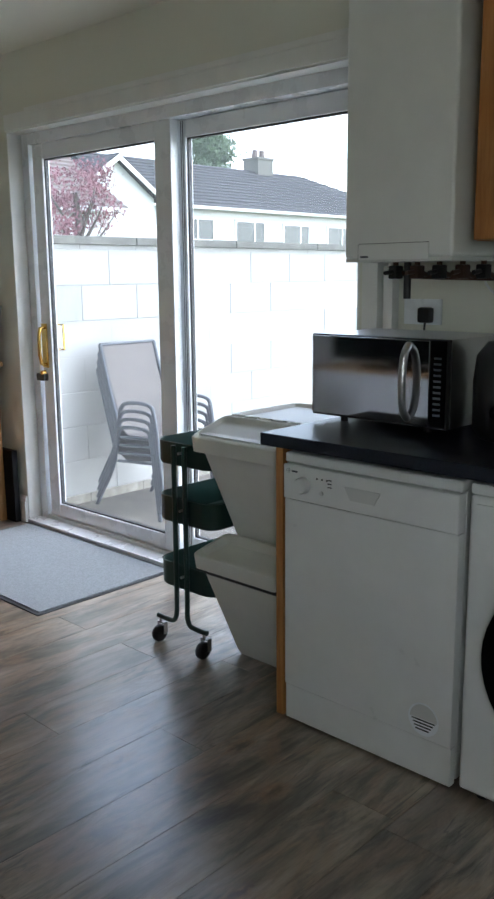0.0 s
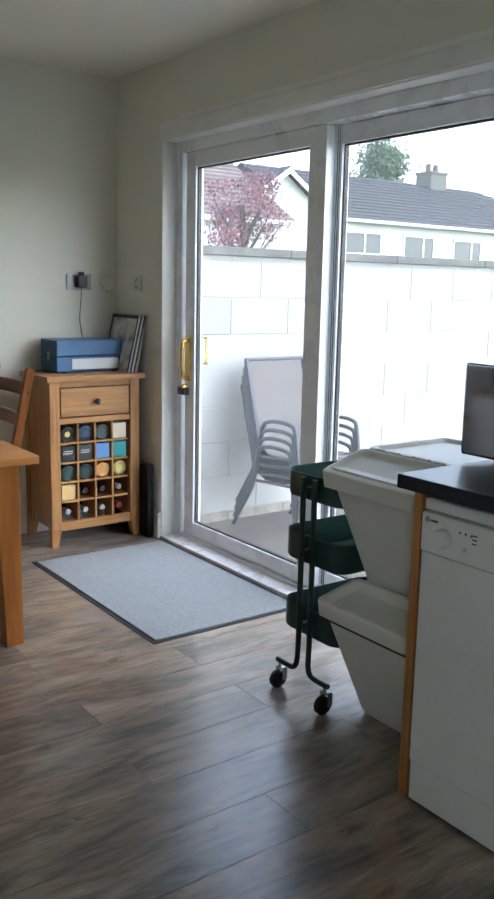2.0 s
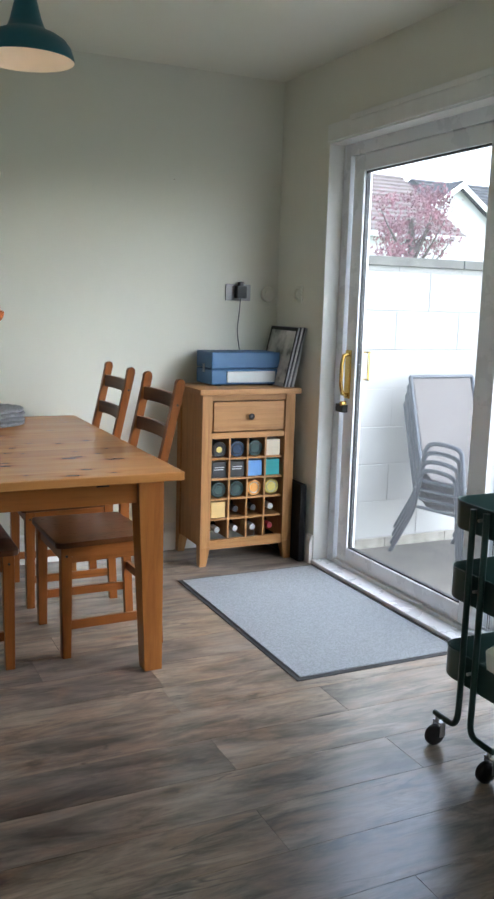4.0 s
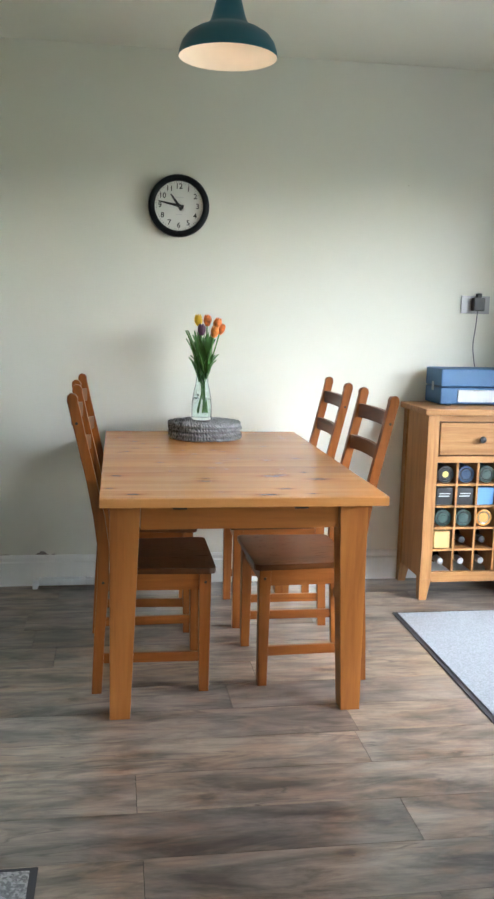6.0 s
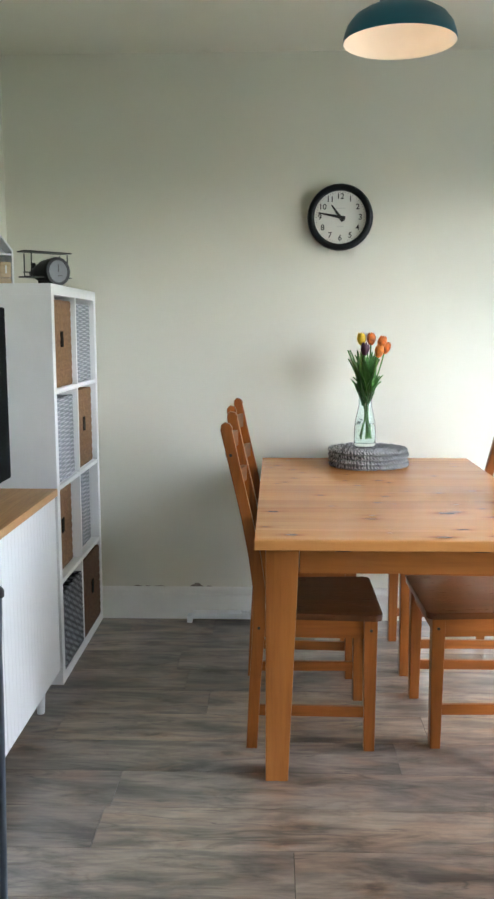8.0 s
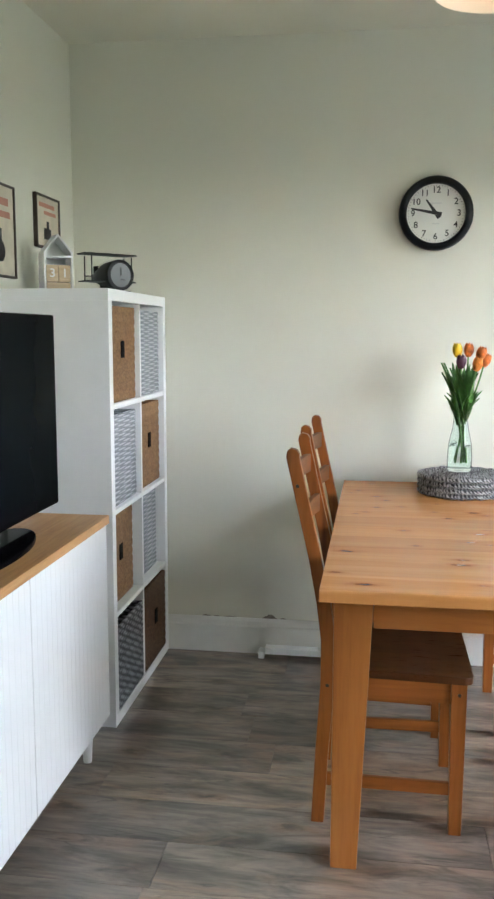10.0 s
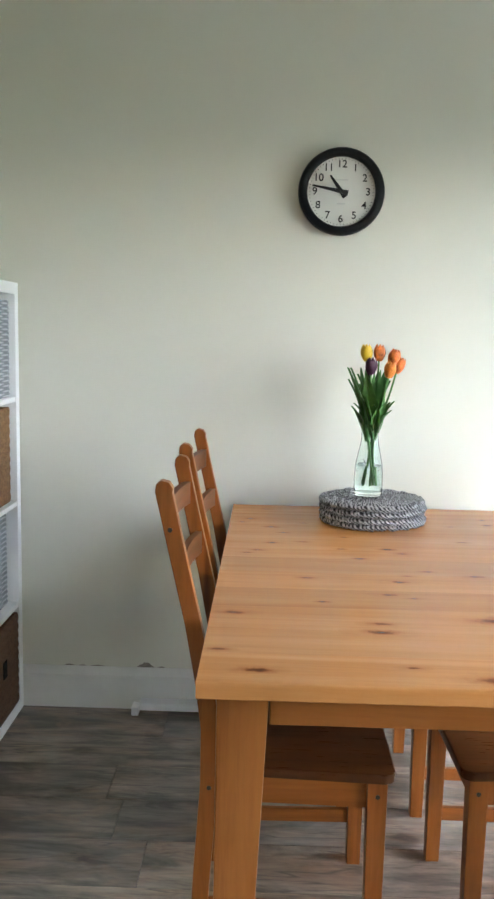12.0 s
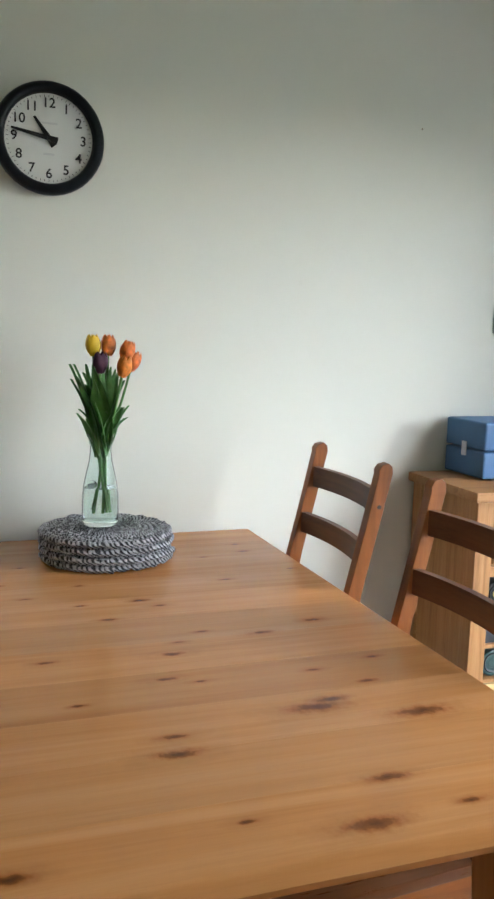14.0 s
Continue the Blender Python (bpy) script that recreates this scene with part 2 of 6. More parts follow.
def glass(name, tint=(1, 1, 1), ior=1.45, rough=0.0, veil=0.0):
    m = Mat(name, rough)
    m.colour(tint)
    m.b.inputs["Transmission Weight"].default_value = 1.0
    m.b.inputs["IOR"].default_value = ior
    if veil:                            # haze over the view, put into the pane as a translucent share
        film = m.node("BsdfTranslucent", {"Color": (0.95, 0.97, 1.0, 1)}).outputs[0]
        mixed = m.node("MixShader", {0: veil, 1: m.b.outputs[0], 2: film}).outputs[0]
        m.l.new(mixed, m.n["Material Output"].inputs["Surface"])
    return m.m


def glow(name, c, strength):
    m = Mat(name)
    m.colour(c)
    m.b.inputs["Emission Color"].default_value = (*c, 1)
    m.b.inputs["Emission Strength"].default_value = strength
    return m.m


CREAM = wall_paint("cream wall paint", (0.71, 0.704, 0.615))
CEIL = wall_paint("matt ceiling paint", (0.75, 0.742, 0.64))
WHITE_TRIM = plain("white gloss trim paint", (0.74, 0.74, 0.71), 0.35, vary=0.04, bump=0.05, fine=60)
UPVC = plain("white upvc", (0.80, 0.825, 0.85), 0.28, vary=0.01)
GASKET = plain("black rubber", (0.02, 0.02, 0.022), 0.6)
PANE = glass("window glass", (0.97, 0.98, 0.98), 1.05, 0.0, 0.015)
PLANK = floor_planks()
SUBFLOOR = plain("dark floor joint", (0.02, 0.017, 0.014), 0.8)
KNOTS = [(-2.921, 1.286, 0.020), (-3.229, 1.233, 0.018), (-3.18, 1.533, 0.017), (-3.13, 1.525, 0.026), (-3.215, 1.768, 0.032), (-3.235, 1.80, 0.022),
         (-3.692, 1.54, 0.012), (-3.38, 1.573, 0.014), (-3.317, 1.422, 0.010), (-3.501, 1.396, 0.013), (-3.016, 1.213, 0.014), (-3.484, 1.614, 0.016),
         (-3.548, 1.805, 0.016), (-3.796, 1.626, 0.015), (-4.039, 1.314, 0.014), (-3.158, 1.92, 0.034), (-2.995, 1.77, 0.020), (-2.915, 1.845, 0.014),
         (-2.903, 1.70, 0.030), (-3.591, 1.931, 0.014), (-3.286, 1.893, 0.012), (-3.754, 1.66, 0.012), (-2.95, 1.56, 0.010), (-3.9, 1.85, 0.012)]
knot_rnd = random.Random(21)
KNOTS += [(knot_rnd.uniform(-4.33, -3.35), knot_rnd.uniform(1.22, 2.04), knot_rnd.uniform(0.006, 0.011)) for _ in range(22)]
D, M_, L_ = (0.135, 0.039, 0.007), (0.22, 0.068, 0.012), (0.29, 0.098, 0.019)
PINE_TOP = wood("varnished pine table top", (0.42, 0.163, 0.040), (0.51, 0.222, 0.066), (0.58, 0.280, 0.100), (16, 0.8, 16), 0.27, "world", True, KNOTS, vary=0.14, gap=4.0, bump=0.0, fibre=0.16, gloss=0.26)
PINE_Z = wood("antique pine upright", D, M_, L_, (28, 28, 1.8), 0.36, fibre=0.16, bump=0.05)
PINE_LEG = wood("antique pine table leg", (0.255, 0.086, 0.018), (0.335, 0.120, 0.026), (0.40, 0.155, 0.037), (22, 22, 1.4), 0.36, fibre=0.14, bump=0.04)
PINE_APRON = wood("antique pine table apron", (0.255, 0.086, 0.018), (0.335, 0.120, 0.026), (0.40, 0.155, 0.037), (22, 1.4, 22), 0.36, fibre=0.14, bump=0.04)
PINE_X = wood("antique pine crosswise", D, M_, L_, (1.8, 28, 28), 0.36, fibre=0.16, bump=0.05)
PINE_Y = wood("antique pine lengthwise", D, M_, L_, (28, 1.8, 28), 0.36, fibre=0.16, bump=0.05)
# seat pine darker than the rest: the table's shade is put into its colour
PINE_SEAT_SHADED = wood("pine chair seat with table shade", (0.047, 0.015, 0.005), (0.080, 0.026, 0.007), (0.122, 0.041, 0.011), (24, 1.8, 24), 0.28, gloss=0.3, fibre=0.1, bump=0.03)
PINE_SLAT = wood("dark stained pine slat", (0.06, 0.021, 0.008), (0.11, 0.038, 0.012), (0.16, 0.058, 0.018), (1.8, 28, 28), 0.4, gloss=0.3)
OAK_Z = wood("oiled oak upright", (0.25, 0.118, 0.040), (0.36, 0.178, 0.062), (0.43, 0.23, 0.090), (40, 40, 2.5), 0.42, knot_scale=0.3)
OAK_Y = wood("oiled oak crosswise", (0.25, 0.118, 0.040), (0.36, 0.178, 0.062), (0.43, 0.23, 0.090), (40, 2.5, 40), 0.42, knot_scale=0.3)
OAK_X = wood("oak veneer lengthwise", (0.34, 0.18, 0.07), (0.46, 0.25, 0.10), (0.54, 0.32, 0.14), (2.5, 40, 40), 0.42, knot_scale=0.3)
CAB_WOOD = wood("orange wood veneer", (0.30, 0.12, 0.035), (0.42, 0.18, 0.055), (0.5, 0.24, 0.08), (40, 40, 2.5), 0.4, knot_scale=0.3)
WHITE_FOIL = plain("white laminate", (0.78, 0.79, 0.80), 0.33, vary=0.02)
ENAMEL = plain("white enamel", (0.72, 0.72, 0.70), 0.3, vary=0.03)
ENAMEL_GREY = plain("pale grey plastic", (0.60, 0.60, 0.58), 0.4, vary=0.03)
BIN_WHITE = plain("off-white plastic", (0.70, 0.69, 0.63), 0.42, vary=0.04, bump=0.05)
WORKTOP = plain("dark speckled worktop", (0.011, 0.012, 0.019), 0.3, vary=0.2, scale=220)
WORKTOP.node_tree.nodes["Principled BSDF"].inputs["Specular IOR Level"].default_value = 0.25
BLACK = plain("black plastic", (0.012, 0.012, 0.013), 0.42)
BLACK_GLOSS = plain("black gloss", (0.005, 0.005, 0.006), 0.07)
SCREEN = plain("dark screen", (0.004, 0.005, 0.006), 0.08)
for dark in (BLACK_GLOSS, SCREEN):
    dark.node_tree.nodes["Principled BSDF"].inputs["IOR"].default_value = 1.05
PLATE = plain("satin grey plate", (0.33, 0.33, 0.34), 0.4, 0.3, vary=0.04)
BOARD_BLACK = plain("matt black board", (0.006, 0.006, 0.007), 0.75)
BOARD_BLACK.node_tree.nodes["Principled BSDF"].inputs["Specular IOR Level"].default_value = 0.15
STEEL = plain("brushed steel", (0.52, 0.52, 0.53), 0.3, 1.0, vary=0.05)
CHROME = plain("chrome", (0.75, 0.75, 0.76), 0.12, 1.0)
MIRROR = plain("mirror finish door", (0.36, 0.36, 0.38), 0.06, 1.0)
BRASS = plain("polished brass", (0.72, 0.48, 0.14), 0.22, 1.0, vary=0.1)
GREEN = plain("dark green lacquer", (0.012, 0.040, 0.033), 0.36, vary=0.08)
GREY_TUBE = plain("grey powder-coated tube", (0.062, 0.070, 0.086), 0.42, 0.0, vary=0.1)
TEAL = plain("teal lacquered metal", (0.018, 0.115, 0.165), 0.36, vary=0.06)
SHADE_IN = plain("white lamp lining", (0.82, 0.78, 0.7), 0.5)
BULB = glow("lit bulb", (1.0, 0.70, 0.45), 1.5)
MAT_GREY = woven("grey entrance mat pile", (0.20, 0.215, 0.23), (0.32, 0.34, 0.36), (230, 230, 230), 0.95)
MAT_SPECK = woven("speckled mat pile", (0.12, 0.12, 0.12), (0.42, 0.41, 0.40), (140, 140, 140), 0.95)
MAT_EDGE = plain("black mat rubber", (0.03, 0.03, 0.034), 0.8, bump=0.3)
BRAID = braid("black and white braid", (0.045, 0.046, 0.052), (0.46, 0.46, 0.47))
GREY_WEAVE = weave("grey paper weave", (0.20, 0.21, 0.235), (0.44, 0.455, 0.485), (14.0, 120.0))
DARK_WEAVE = weave("dark grey weave", (0.05, 0.054, 0.062), (0.29, 0.30, 0.325), (40.0, 84.0))
SEAGRASS = woven("brown pressed seagrass", (0.13, 0.06, 0.024), (0.27, 0.15, 0.065), (170, 170, 170), 0.85)
SEAGRASS_D = woven("dark brown seagrass", (0.07, 0.032, 0.016), (0.15, 0.075, 0.036), (170, 170, 170), 0.85)
CLOCK_FACE = plain("off-white dial", (0.70, 0.70, 0.66), 0.5, vary=0.02)
CLOCK_RIM = plain("black clock case", (0.008, 0.010, 0.013), 0.3)
CLOCK_RIM.node_tree.nodes["Principled BSDF"].inputs["Specular IOR Level"].default_value = 0.22
BLUE = plain("blue leatherette", (0.045, 0.125, 0.26), 0.5, bump=0.25, fine=500)
BLUE_D = plain("dark blue leatherette", (0.03, 0.085, 0.19), 0.5, bump=0.25, fine=500)
LABEL = plain("pale label", (0.55, 0.58, 0.58), 0.6)
VASE = glass("pale green bottle glass", (0.91, 0.985, 0.97), 1.25)
WATER = glass("water", (0.95, 1, 0.98), 1.33)
STEM = plain("tulip green", (0.10, 0.24, 0.055), 0.45, vary=0.3, scale=25)
LEAF = plain("tulip leaf", (0.075, 0.20, 0.05), 0.42, vary=0.35, scale=30)

# ---- mesh tools ----


def box(bm, x0, y0, z0, x1, y1, z1, bev=0.0, seg=2):
    """A box between two corners, with rounded edges."""
    vs = [bm.verts.new((x, y, z)) for x in (x0, x1) for y in (y0, y1) for z in (z0, z1)]
    fs = [bm.faces.new([vs[i] for i in q]) for q in ((0, 1, 3, 2), (4, 6, 7, 5), (0, 4, 5, 1), (2, 3, 7, 6), (0, 2, 6, 4), (1, 5, 7, 3))]
    if bev:
        es = list({e for f in fs for e in f.edges})
        bmesh.ops.bevel(bm, geom=es, offset=bev, segments=seg, affect="EDGES", profile=0.6)


def prism(bm, outline, z0, z1, bev=0.0, axis="z"):
    """An outline in the plane across axis, drawn out from z0 to z1."""
    def at(a, b, c):
        return {"z": (a, b, c), "y": (a, c, b), "x": (c, a, b)}[axis]
    lo = [bm.verts.new(at(a, b, z0)) for a, b in outline]
    hi = [bm.verts.new(at(a, b, z1)) for a, b in outline]
    n = len(outline)
    fs = [bm.faces.new(lo), bm.faces.new(hi)]
    fs += [bm.faces.new((lo[i], lo[(i + 1) % n], hi[(i + 1) % n], hi[i])) for i in range(n)]
    bmesh.ops.recalc_face_normals(bm, faces=fs)
    if bev:
        es = list({e for f in fs for e in f.edges})
        bmesh.ops.bevel(bm, geom=es, offset=bev, segments=2, affect="EDGES", profile=0.6)


def taper(bm, lo, hi, z0, z1, bev=0.0):
    """A post whose rectangle (x0, y0, x1, y1) changes from lo at z0 to hi at z1."""
    ring = [[bm.verts.new((r[i], r[j], z)) for i, j in ((0, 1), (2, 1), (2, 3), (0, 3))] for r, z in ((lo, z0), (hi, z1))]
    fs = [bm.faces.new(ring[0][::-1]), bm.faces.new(ring[1])]
    fs += [bm.faces.new((ring[0][i], ring[0][(i + 1) % 4], ring[1][(i + 1) % 4], ring[1][i])) for i in range(4)]
    if bev:
        es = list({e for f in fs for e in f.edges})
        bmesh.ops.bevel(bm, geom=es, offset=bev, segments=2, affect="EDGES", profile=0.6)


def lathe(bm, profile, seg=32, cx=0.0, cy=0.0, closed=False):
    """Turns (radius, height) pairs round the z axis at cx, cy."""
    rows = [[bm.verts.new((cx + r * math.cos(a), cy + r * math.sin(a), z)) for a in (2 * math.pi * k / seg for k in range(seg))] for r, z in profile]
    for a, b in zip(rows, rows[1:]):
        for k in range(seg):
            bm.faces.new((a[k], a[(k + 1) % seg], b[(k + 1) % seg], b[k]))
    if closed:
        bm.faces.new(rows[0][::-1])
        bm.faces.new(rows[-1])


def tube(bm, pts, r, seg=8, smooth=0, radii=None):
    """A round bar along points; smooth: rounds of corner cutting."""
    pts = [Vector(p) for p in pts]
    for _ in range(smooth):
        cut = [pts[0]]
        for a, b in zip(pts, pts[1:]):
            cut += [a.lerp(b, 0.25), a.lerp(b, 0.75)]
        pts = cut + [pts[-1]]
    up, rows = None, []
    for i, p in enumerate(pts):
        d = (pts[min(i + 1, len(pts) - 1)] - pts[max(i - 1, 0)]).normalized()
        if up is None:
            up = d.orthogonal().normalized()
        up = (up - d * up.dot(d)).normalized()
        side = d.cross(up)
        rr = radii[min(i, len(radii) - 1)] if radii else r
        rows.append([bm.verts.new(p + rr * (math.cos(a) * up + math.sin(a) * side)) for a in (2 * math.pi * k / seg for k in range(seg))])
    for a, b in zip(rows, rows[1:]):
        for k in range(seg):
            bm.faces.new((a[k], a[(k + 1) % seg], b[(k + 1) % seg], b[k]))
    bm.faces.new(rows[0][::-1])
    bm.faces.new(rows[-1])


def sheet(bm, rows):
    """A surface through rows of points."""
    vs = [[bm.verts.new(p) for p in row] for row in rows]
    for a, b in zip(vs, vs[1:]):
        for k in range(len(a) - 1):
            bm.faces.new((a[k], a[k + 1], b[k + 1], b[k]))


def islands(bm):
    """Groups of faces that hang together or whose bounding boxes touch."""
    seen, found = set(), []
    for f in bm.faces:
        if f in seen:
            continue
        todo, part = [f], []
        seen.add(f)
        while todo:
            g = todo.pop()
            part.append(g)
            for v in g.verts:
                for h in v.link_faces:
                    if h not in seen:
                        seen.add(h)
                        todo.append(h)
        co = [v.co for g in part for v in g.verts]
        found.append([part, [min(c[i] for c in co) - 0.0006 for i in range(3)], [max(c[i] for c in co) + 0.0006 for i in range(3)]])
    k = 0
    while k < len(found):
        j = k + 1
        while j < len(found):
            a, b = found[k], found[j]
            if all(a[1][i] <= b[2][i] and b[1][i] <= a[2][i] for i in range(3)):
                found[k] = [a[0] + b[0], [min(p) for p in zip(a[1], b[1])], [max(p) for p in zip(a[2], b[2])]]
                del found[j]
                j = k + 1
            else:
                j += 1
        k += 1
    return [p for p, _, _ in found]


def weighted_normals(me):
    """Corner normals weighted by area, so that bevelled sides stay flat."""
    near = [[] for _ in me.vertices]
    for p in me.polygons:
        for v in p.vertices:
            near[v].append(p.index)
    nrm, area, lim = [p.normal.copy() for p in me.polygons], [p.area for p in me.polygons], math.cos(radians(50))
    out = []
    for p in me.polygons:
        for v in p.vertices:
            total = Vector((0, 0, 0))
            for q in near[v]:
                if nrm[q].dot(nrm[p.index]) > lim:
                    total += nrm[q] * area[q]
            out.append(total.normalized() if total.length else nrm[p.index])
    me.normals_split_custom_set(out)


def finish(name, mat, bm, parent, m, smooth):
    me = bpy.data.meshes.new(name)
    bm.to_mesh(me)
    if smooth and len(me.polygons) > 6:
        me.polygons.foreach_set("use_smooth", [True] * len(me.polygons))
        me.set_sharp_from_angle(angle=radians(50))
        weighted_normals(me)
    me.materials.append(mat)
    ob = new(name, me)
    if parent:
        ob.parent = parent
    if m:
        ob.matrix_basis = m
    return ob


def made(name, mat, build, parent=None, m=None, smooth=True, whole=False):
    """Mesh out of build(bm), under parent, at the pose m. Pieces that do not touch become parts of their own, unless whole."""
    bm = bmesh.new()
    build(bm)
    bmesh.ops.recalc_face_normals(bm, faces=bm.faces)
    groups = [] if whole or not parent or len(bm.faces) > 3000 else islands(bm)
    if not 1 < len(groups) <= 30:
        ob = finish(name, mat, bm, parent, m, smooth)
        bm.free()
        return ob
    first_made = None
    for faces in groups:
        part = bmesh.new()
        at = {}
        for f in faces:
            for v in f.verts:
                if v not in at:
                    at[v] = part.verts.new(v.co)
            part.faces.new([at[v] for v in f.verts])
        ob = finish(name, mat, part, parent, m, smooth)
        part.free()
        first_made = first_made or ob
    bm.free()
    return first_made


def thing(name, m, label, category, group=""):
    """An Empty at a thing's base, which holds its parts."""
    ob = new(name)
    ob.empty_display_size = 0.1
    ob.matrix_basis = m
    return tagged(ob, label, category, group)


def letters(name, text, size, mat, parent, m, depth=0.0006):
    """Flat raised characters, centred."""
    cu = bpy.data.curves.new(name, "FONT")
    cu.offset = size * 0.012
    cu.body, cu.size, cu.align_x, cu.align_y, cu.extrude = text, size, "CENTER", "CENTER", depth
    tmp = new(name, cu)
    bpy.context.view_layer.update()
    me = bpy.data.meshes.new_from_object(tmp.evaluated_get(bpy.context.evaluated_depsgraph_get()))
    bpy.data.objects.remove(tmp)
    me.materials.clear()
    me.materials.append(mat)
    ob = new(name, me)
    ob.parent, ob.matrix_basis = parent, m
    return ob


# ---- setting ----
XW, XE, YS, YN, H = -4.416, 2.2, 0.07, 3.21, 2.463   # clock wall, far end, tv wall, door wall, ceiling
DX0, DX1, DZ = -3.925, -1.66, 2.09                      # patio door opening


def structure(name, mat, build, label, smooth=False):
    return tagged(made(name, mat, build, smooth=smooth), label, "", "", "structure")


structure("wall_west", CREAM, lambda b: box(b, XW - 0.25, YS - 0.25, 0, XW, YN + 0.25, H + 0.1), "cream painted plaster wall with a clock")
WX0, WX1, WZ0, WZ1 = 0.55, 1.95, 1.00, 2.10            # assumed kitchen window, out of view, across the room from the worktop
structure("wall_south", CREAM, lambda b: [box(b, *q) for q in ((XW, YS - 0.25, 0, WX0, YS, H + 0.1), (WX1, YS - 0.25, 0, XE + 0.25, YS, H + 0.1), (WX0, YS - 0.25, 0, WX1, YS, WZ0), (WX0, YS - 0.25, WZ1, WX1, YS, H + 0.1))],
          "cream painted plaster wall behind the white shelf")
w1 = structure("window_1", UPVC, lambda b: [box(b, q[0], YS - 0.14, q[1], q[2], YS - 0.08, q[3]) for q in ((WX0, WZ0, WX0 + 0.05, WZ1), (WX1 - 0.05, WZ0, WX1, WZ1), (WX0 + 0.05, WZ0, WX1 - 0.05, WZ0 + 0.05),
               (WX0 + 0.05, WZ1 - 0.05, WX1 - 0.05, WZ1), (1.22, WZ0 + 0.05, 1.28, WZ1 - 0.05))], "assumed white upvc kitchen window, out of view")
for q0, q1 in ((WX0 + 0.05, 1.22), (1.28, WX1 - 0.05)):
    g1 = made("pane", PANE, lambda b: box(b, q0, YS - 0.110, WZ0 + 0.05, q1, YS - 0.104, WZ1 - 0.05), w1, smooth=False)
    g1.visible_shadow = False
structure("wall_east", CREAM, lambda b: box(b, XE, YS, 0, XE + 0.25, YN + 0.25, H + 0.1), "plain cream painted plaster wall")


def door_wall(b):
    box(b, XW, YN, 0, DX0, YN + 0.25, H + 0.1)
    box(b, DX1, YN, 0, XE, YN + 0.25, H + 0.1)
    box(b, DX0, YN, DZ, DX1, YN + 0.25, H + 0.1)


structure("wall_north", CREAM, door_wall, "cream painted wall round a wide patio door opening")
structure("ceiling", CEIL, lambda b: box(b, XW, YS, H, XE, YN, H + 0.1), "matt off-white plaster ceiling")
floor = structure("floor", SUBFLOOR, lambda b: box(b, XW, YS, -0.2, XE, YN + 0.06, -0.006), "grey brown wood-look laminate plank floor")


def skirting_profile(depth=0.018, top=0.147):
    return [(0, 0), (depth, 0), (depth, top - 0.035), (depth - 0.005, top - 0.028), (depth - 0.005, top - 0.012), (depth - 0.012, top), (0, top)]


structure("baseboard_west", WHITE_TRIM, lambda b: prism(b, [(XW + x, z) for x, z in skirting_profile()], YS, YN, 0, "y"), "tall white moulded skirting board, chipped along the top")
structure("baseboard_south", WHITE_TRIM, lambda b: prism(b, [(YS + x, z) for x, z in skirting_profile()], XW + 0.018, XE, 0, "x"), "tall white moulded skirting board")
structure("baseboard_north", WHITE_TRIM, lambda b: prism(b, [(YN - x, z) for x, z in skirting_profile()], XW + 0.018, DX0 - 0.002, 0, "x"), "short white skirting board by the patio door")
structure("trim_lintel", WHITE_TRIM, lambda b: (box(b, DX0, YN - 0.012, DZ, DX1 + 0.6, YN - 0.002, DZ + 0.080, 0.004), box(b, DX0 + 0.2, YN - 0.018, DZ + 0.066, DX1 + 0.6, YN - 0.012, DZ + 0.092, 0.003)),
          "white painted trim above the patio door, flaking")


structure("trim_reveal", WHITE_TRIM, lambda b: (box(b, DX0 + 0.0005, YN + 0.0005, 0.001, DX0 + 0.006, 3.294, DZ - 0.007), box(b, DX1 - 0.006, YN + 0.0005, 0.001, DX1 - 0.0005, 3.294, DZ - 0.007),
          box(b, DX0 + 0.0005, YN + 0.0005, DZ - 0.0065, DX1 - 0.0005, 3.294, DZ - 0.0005)), "white painted reveal round the patio door")


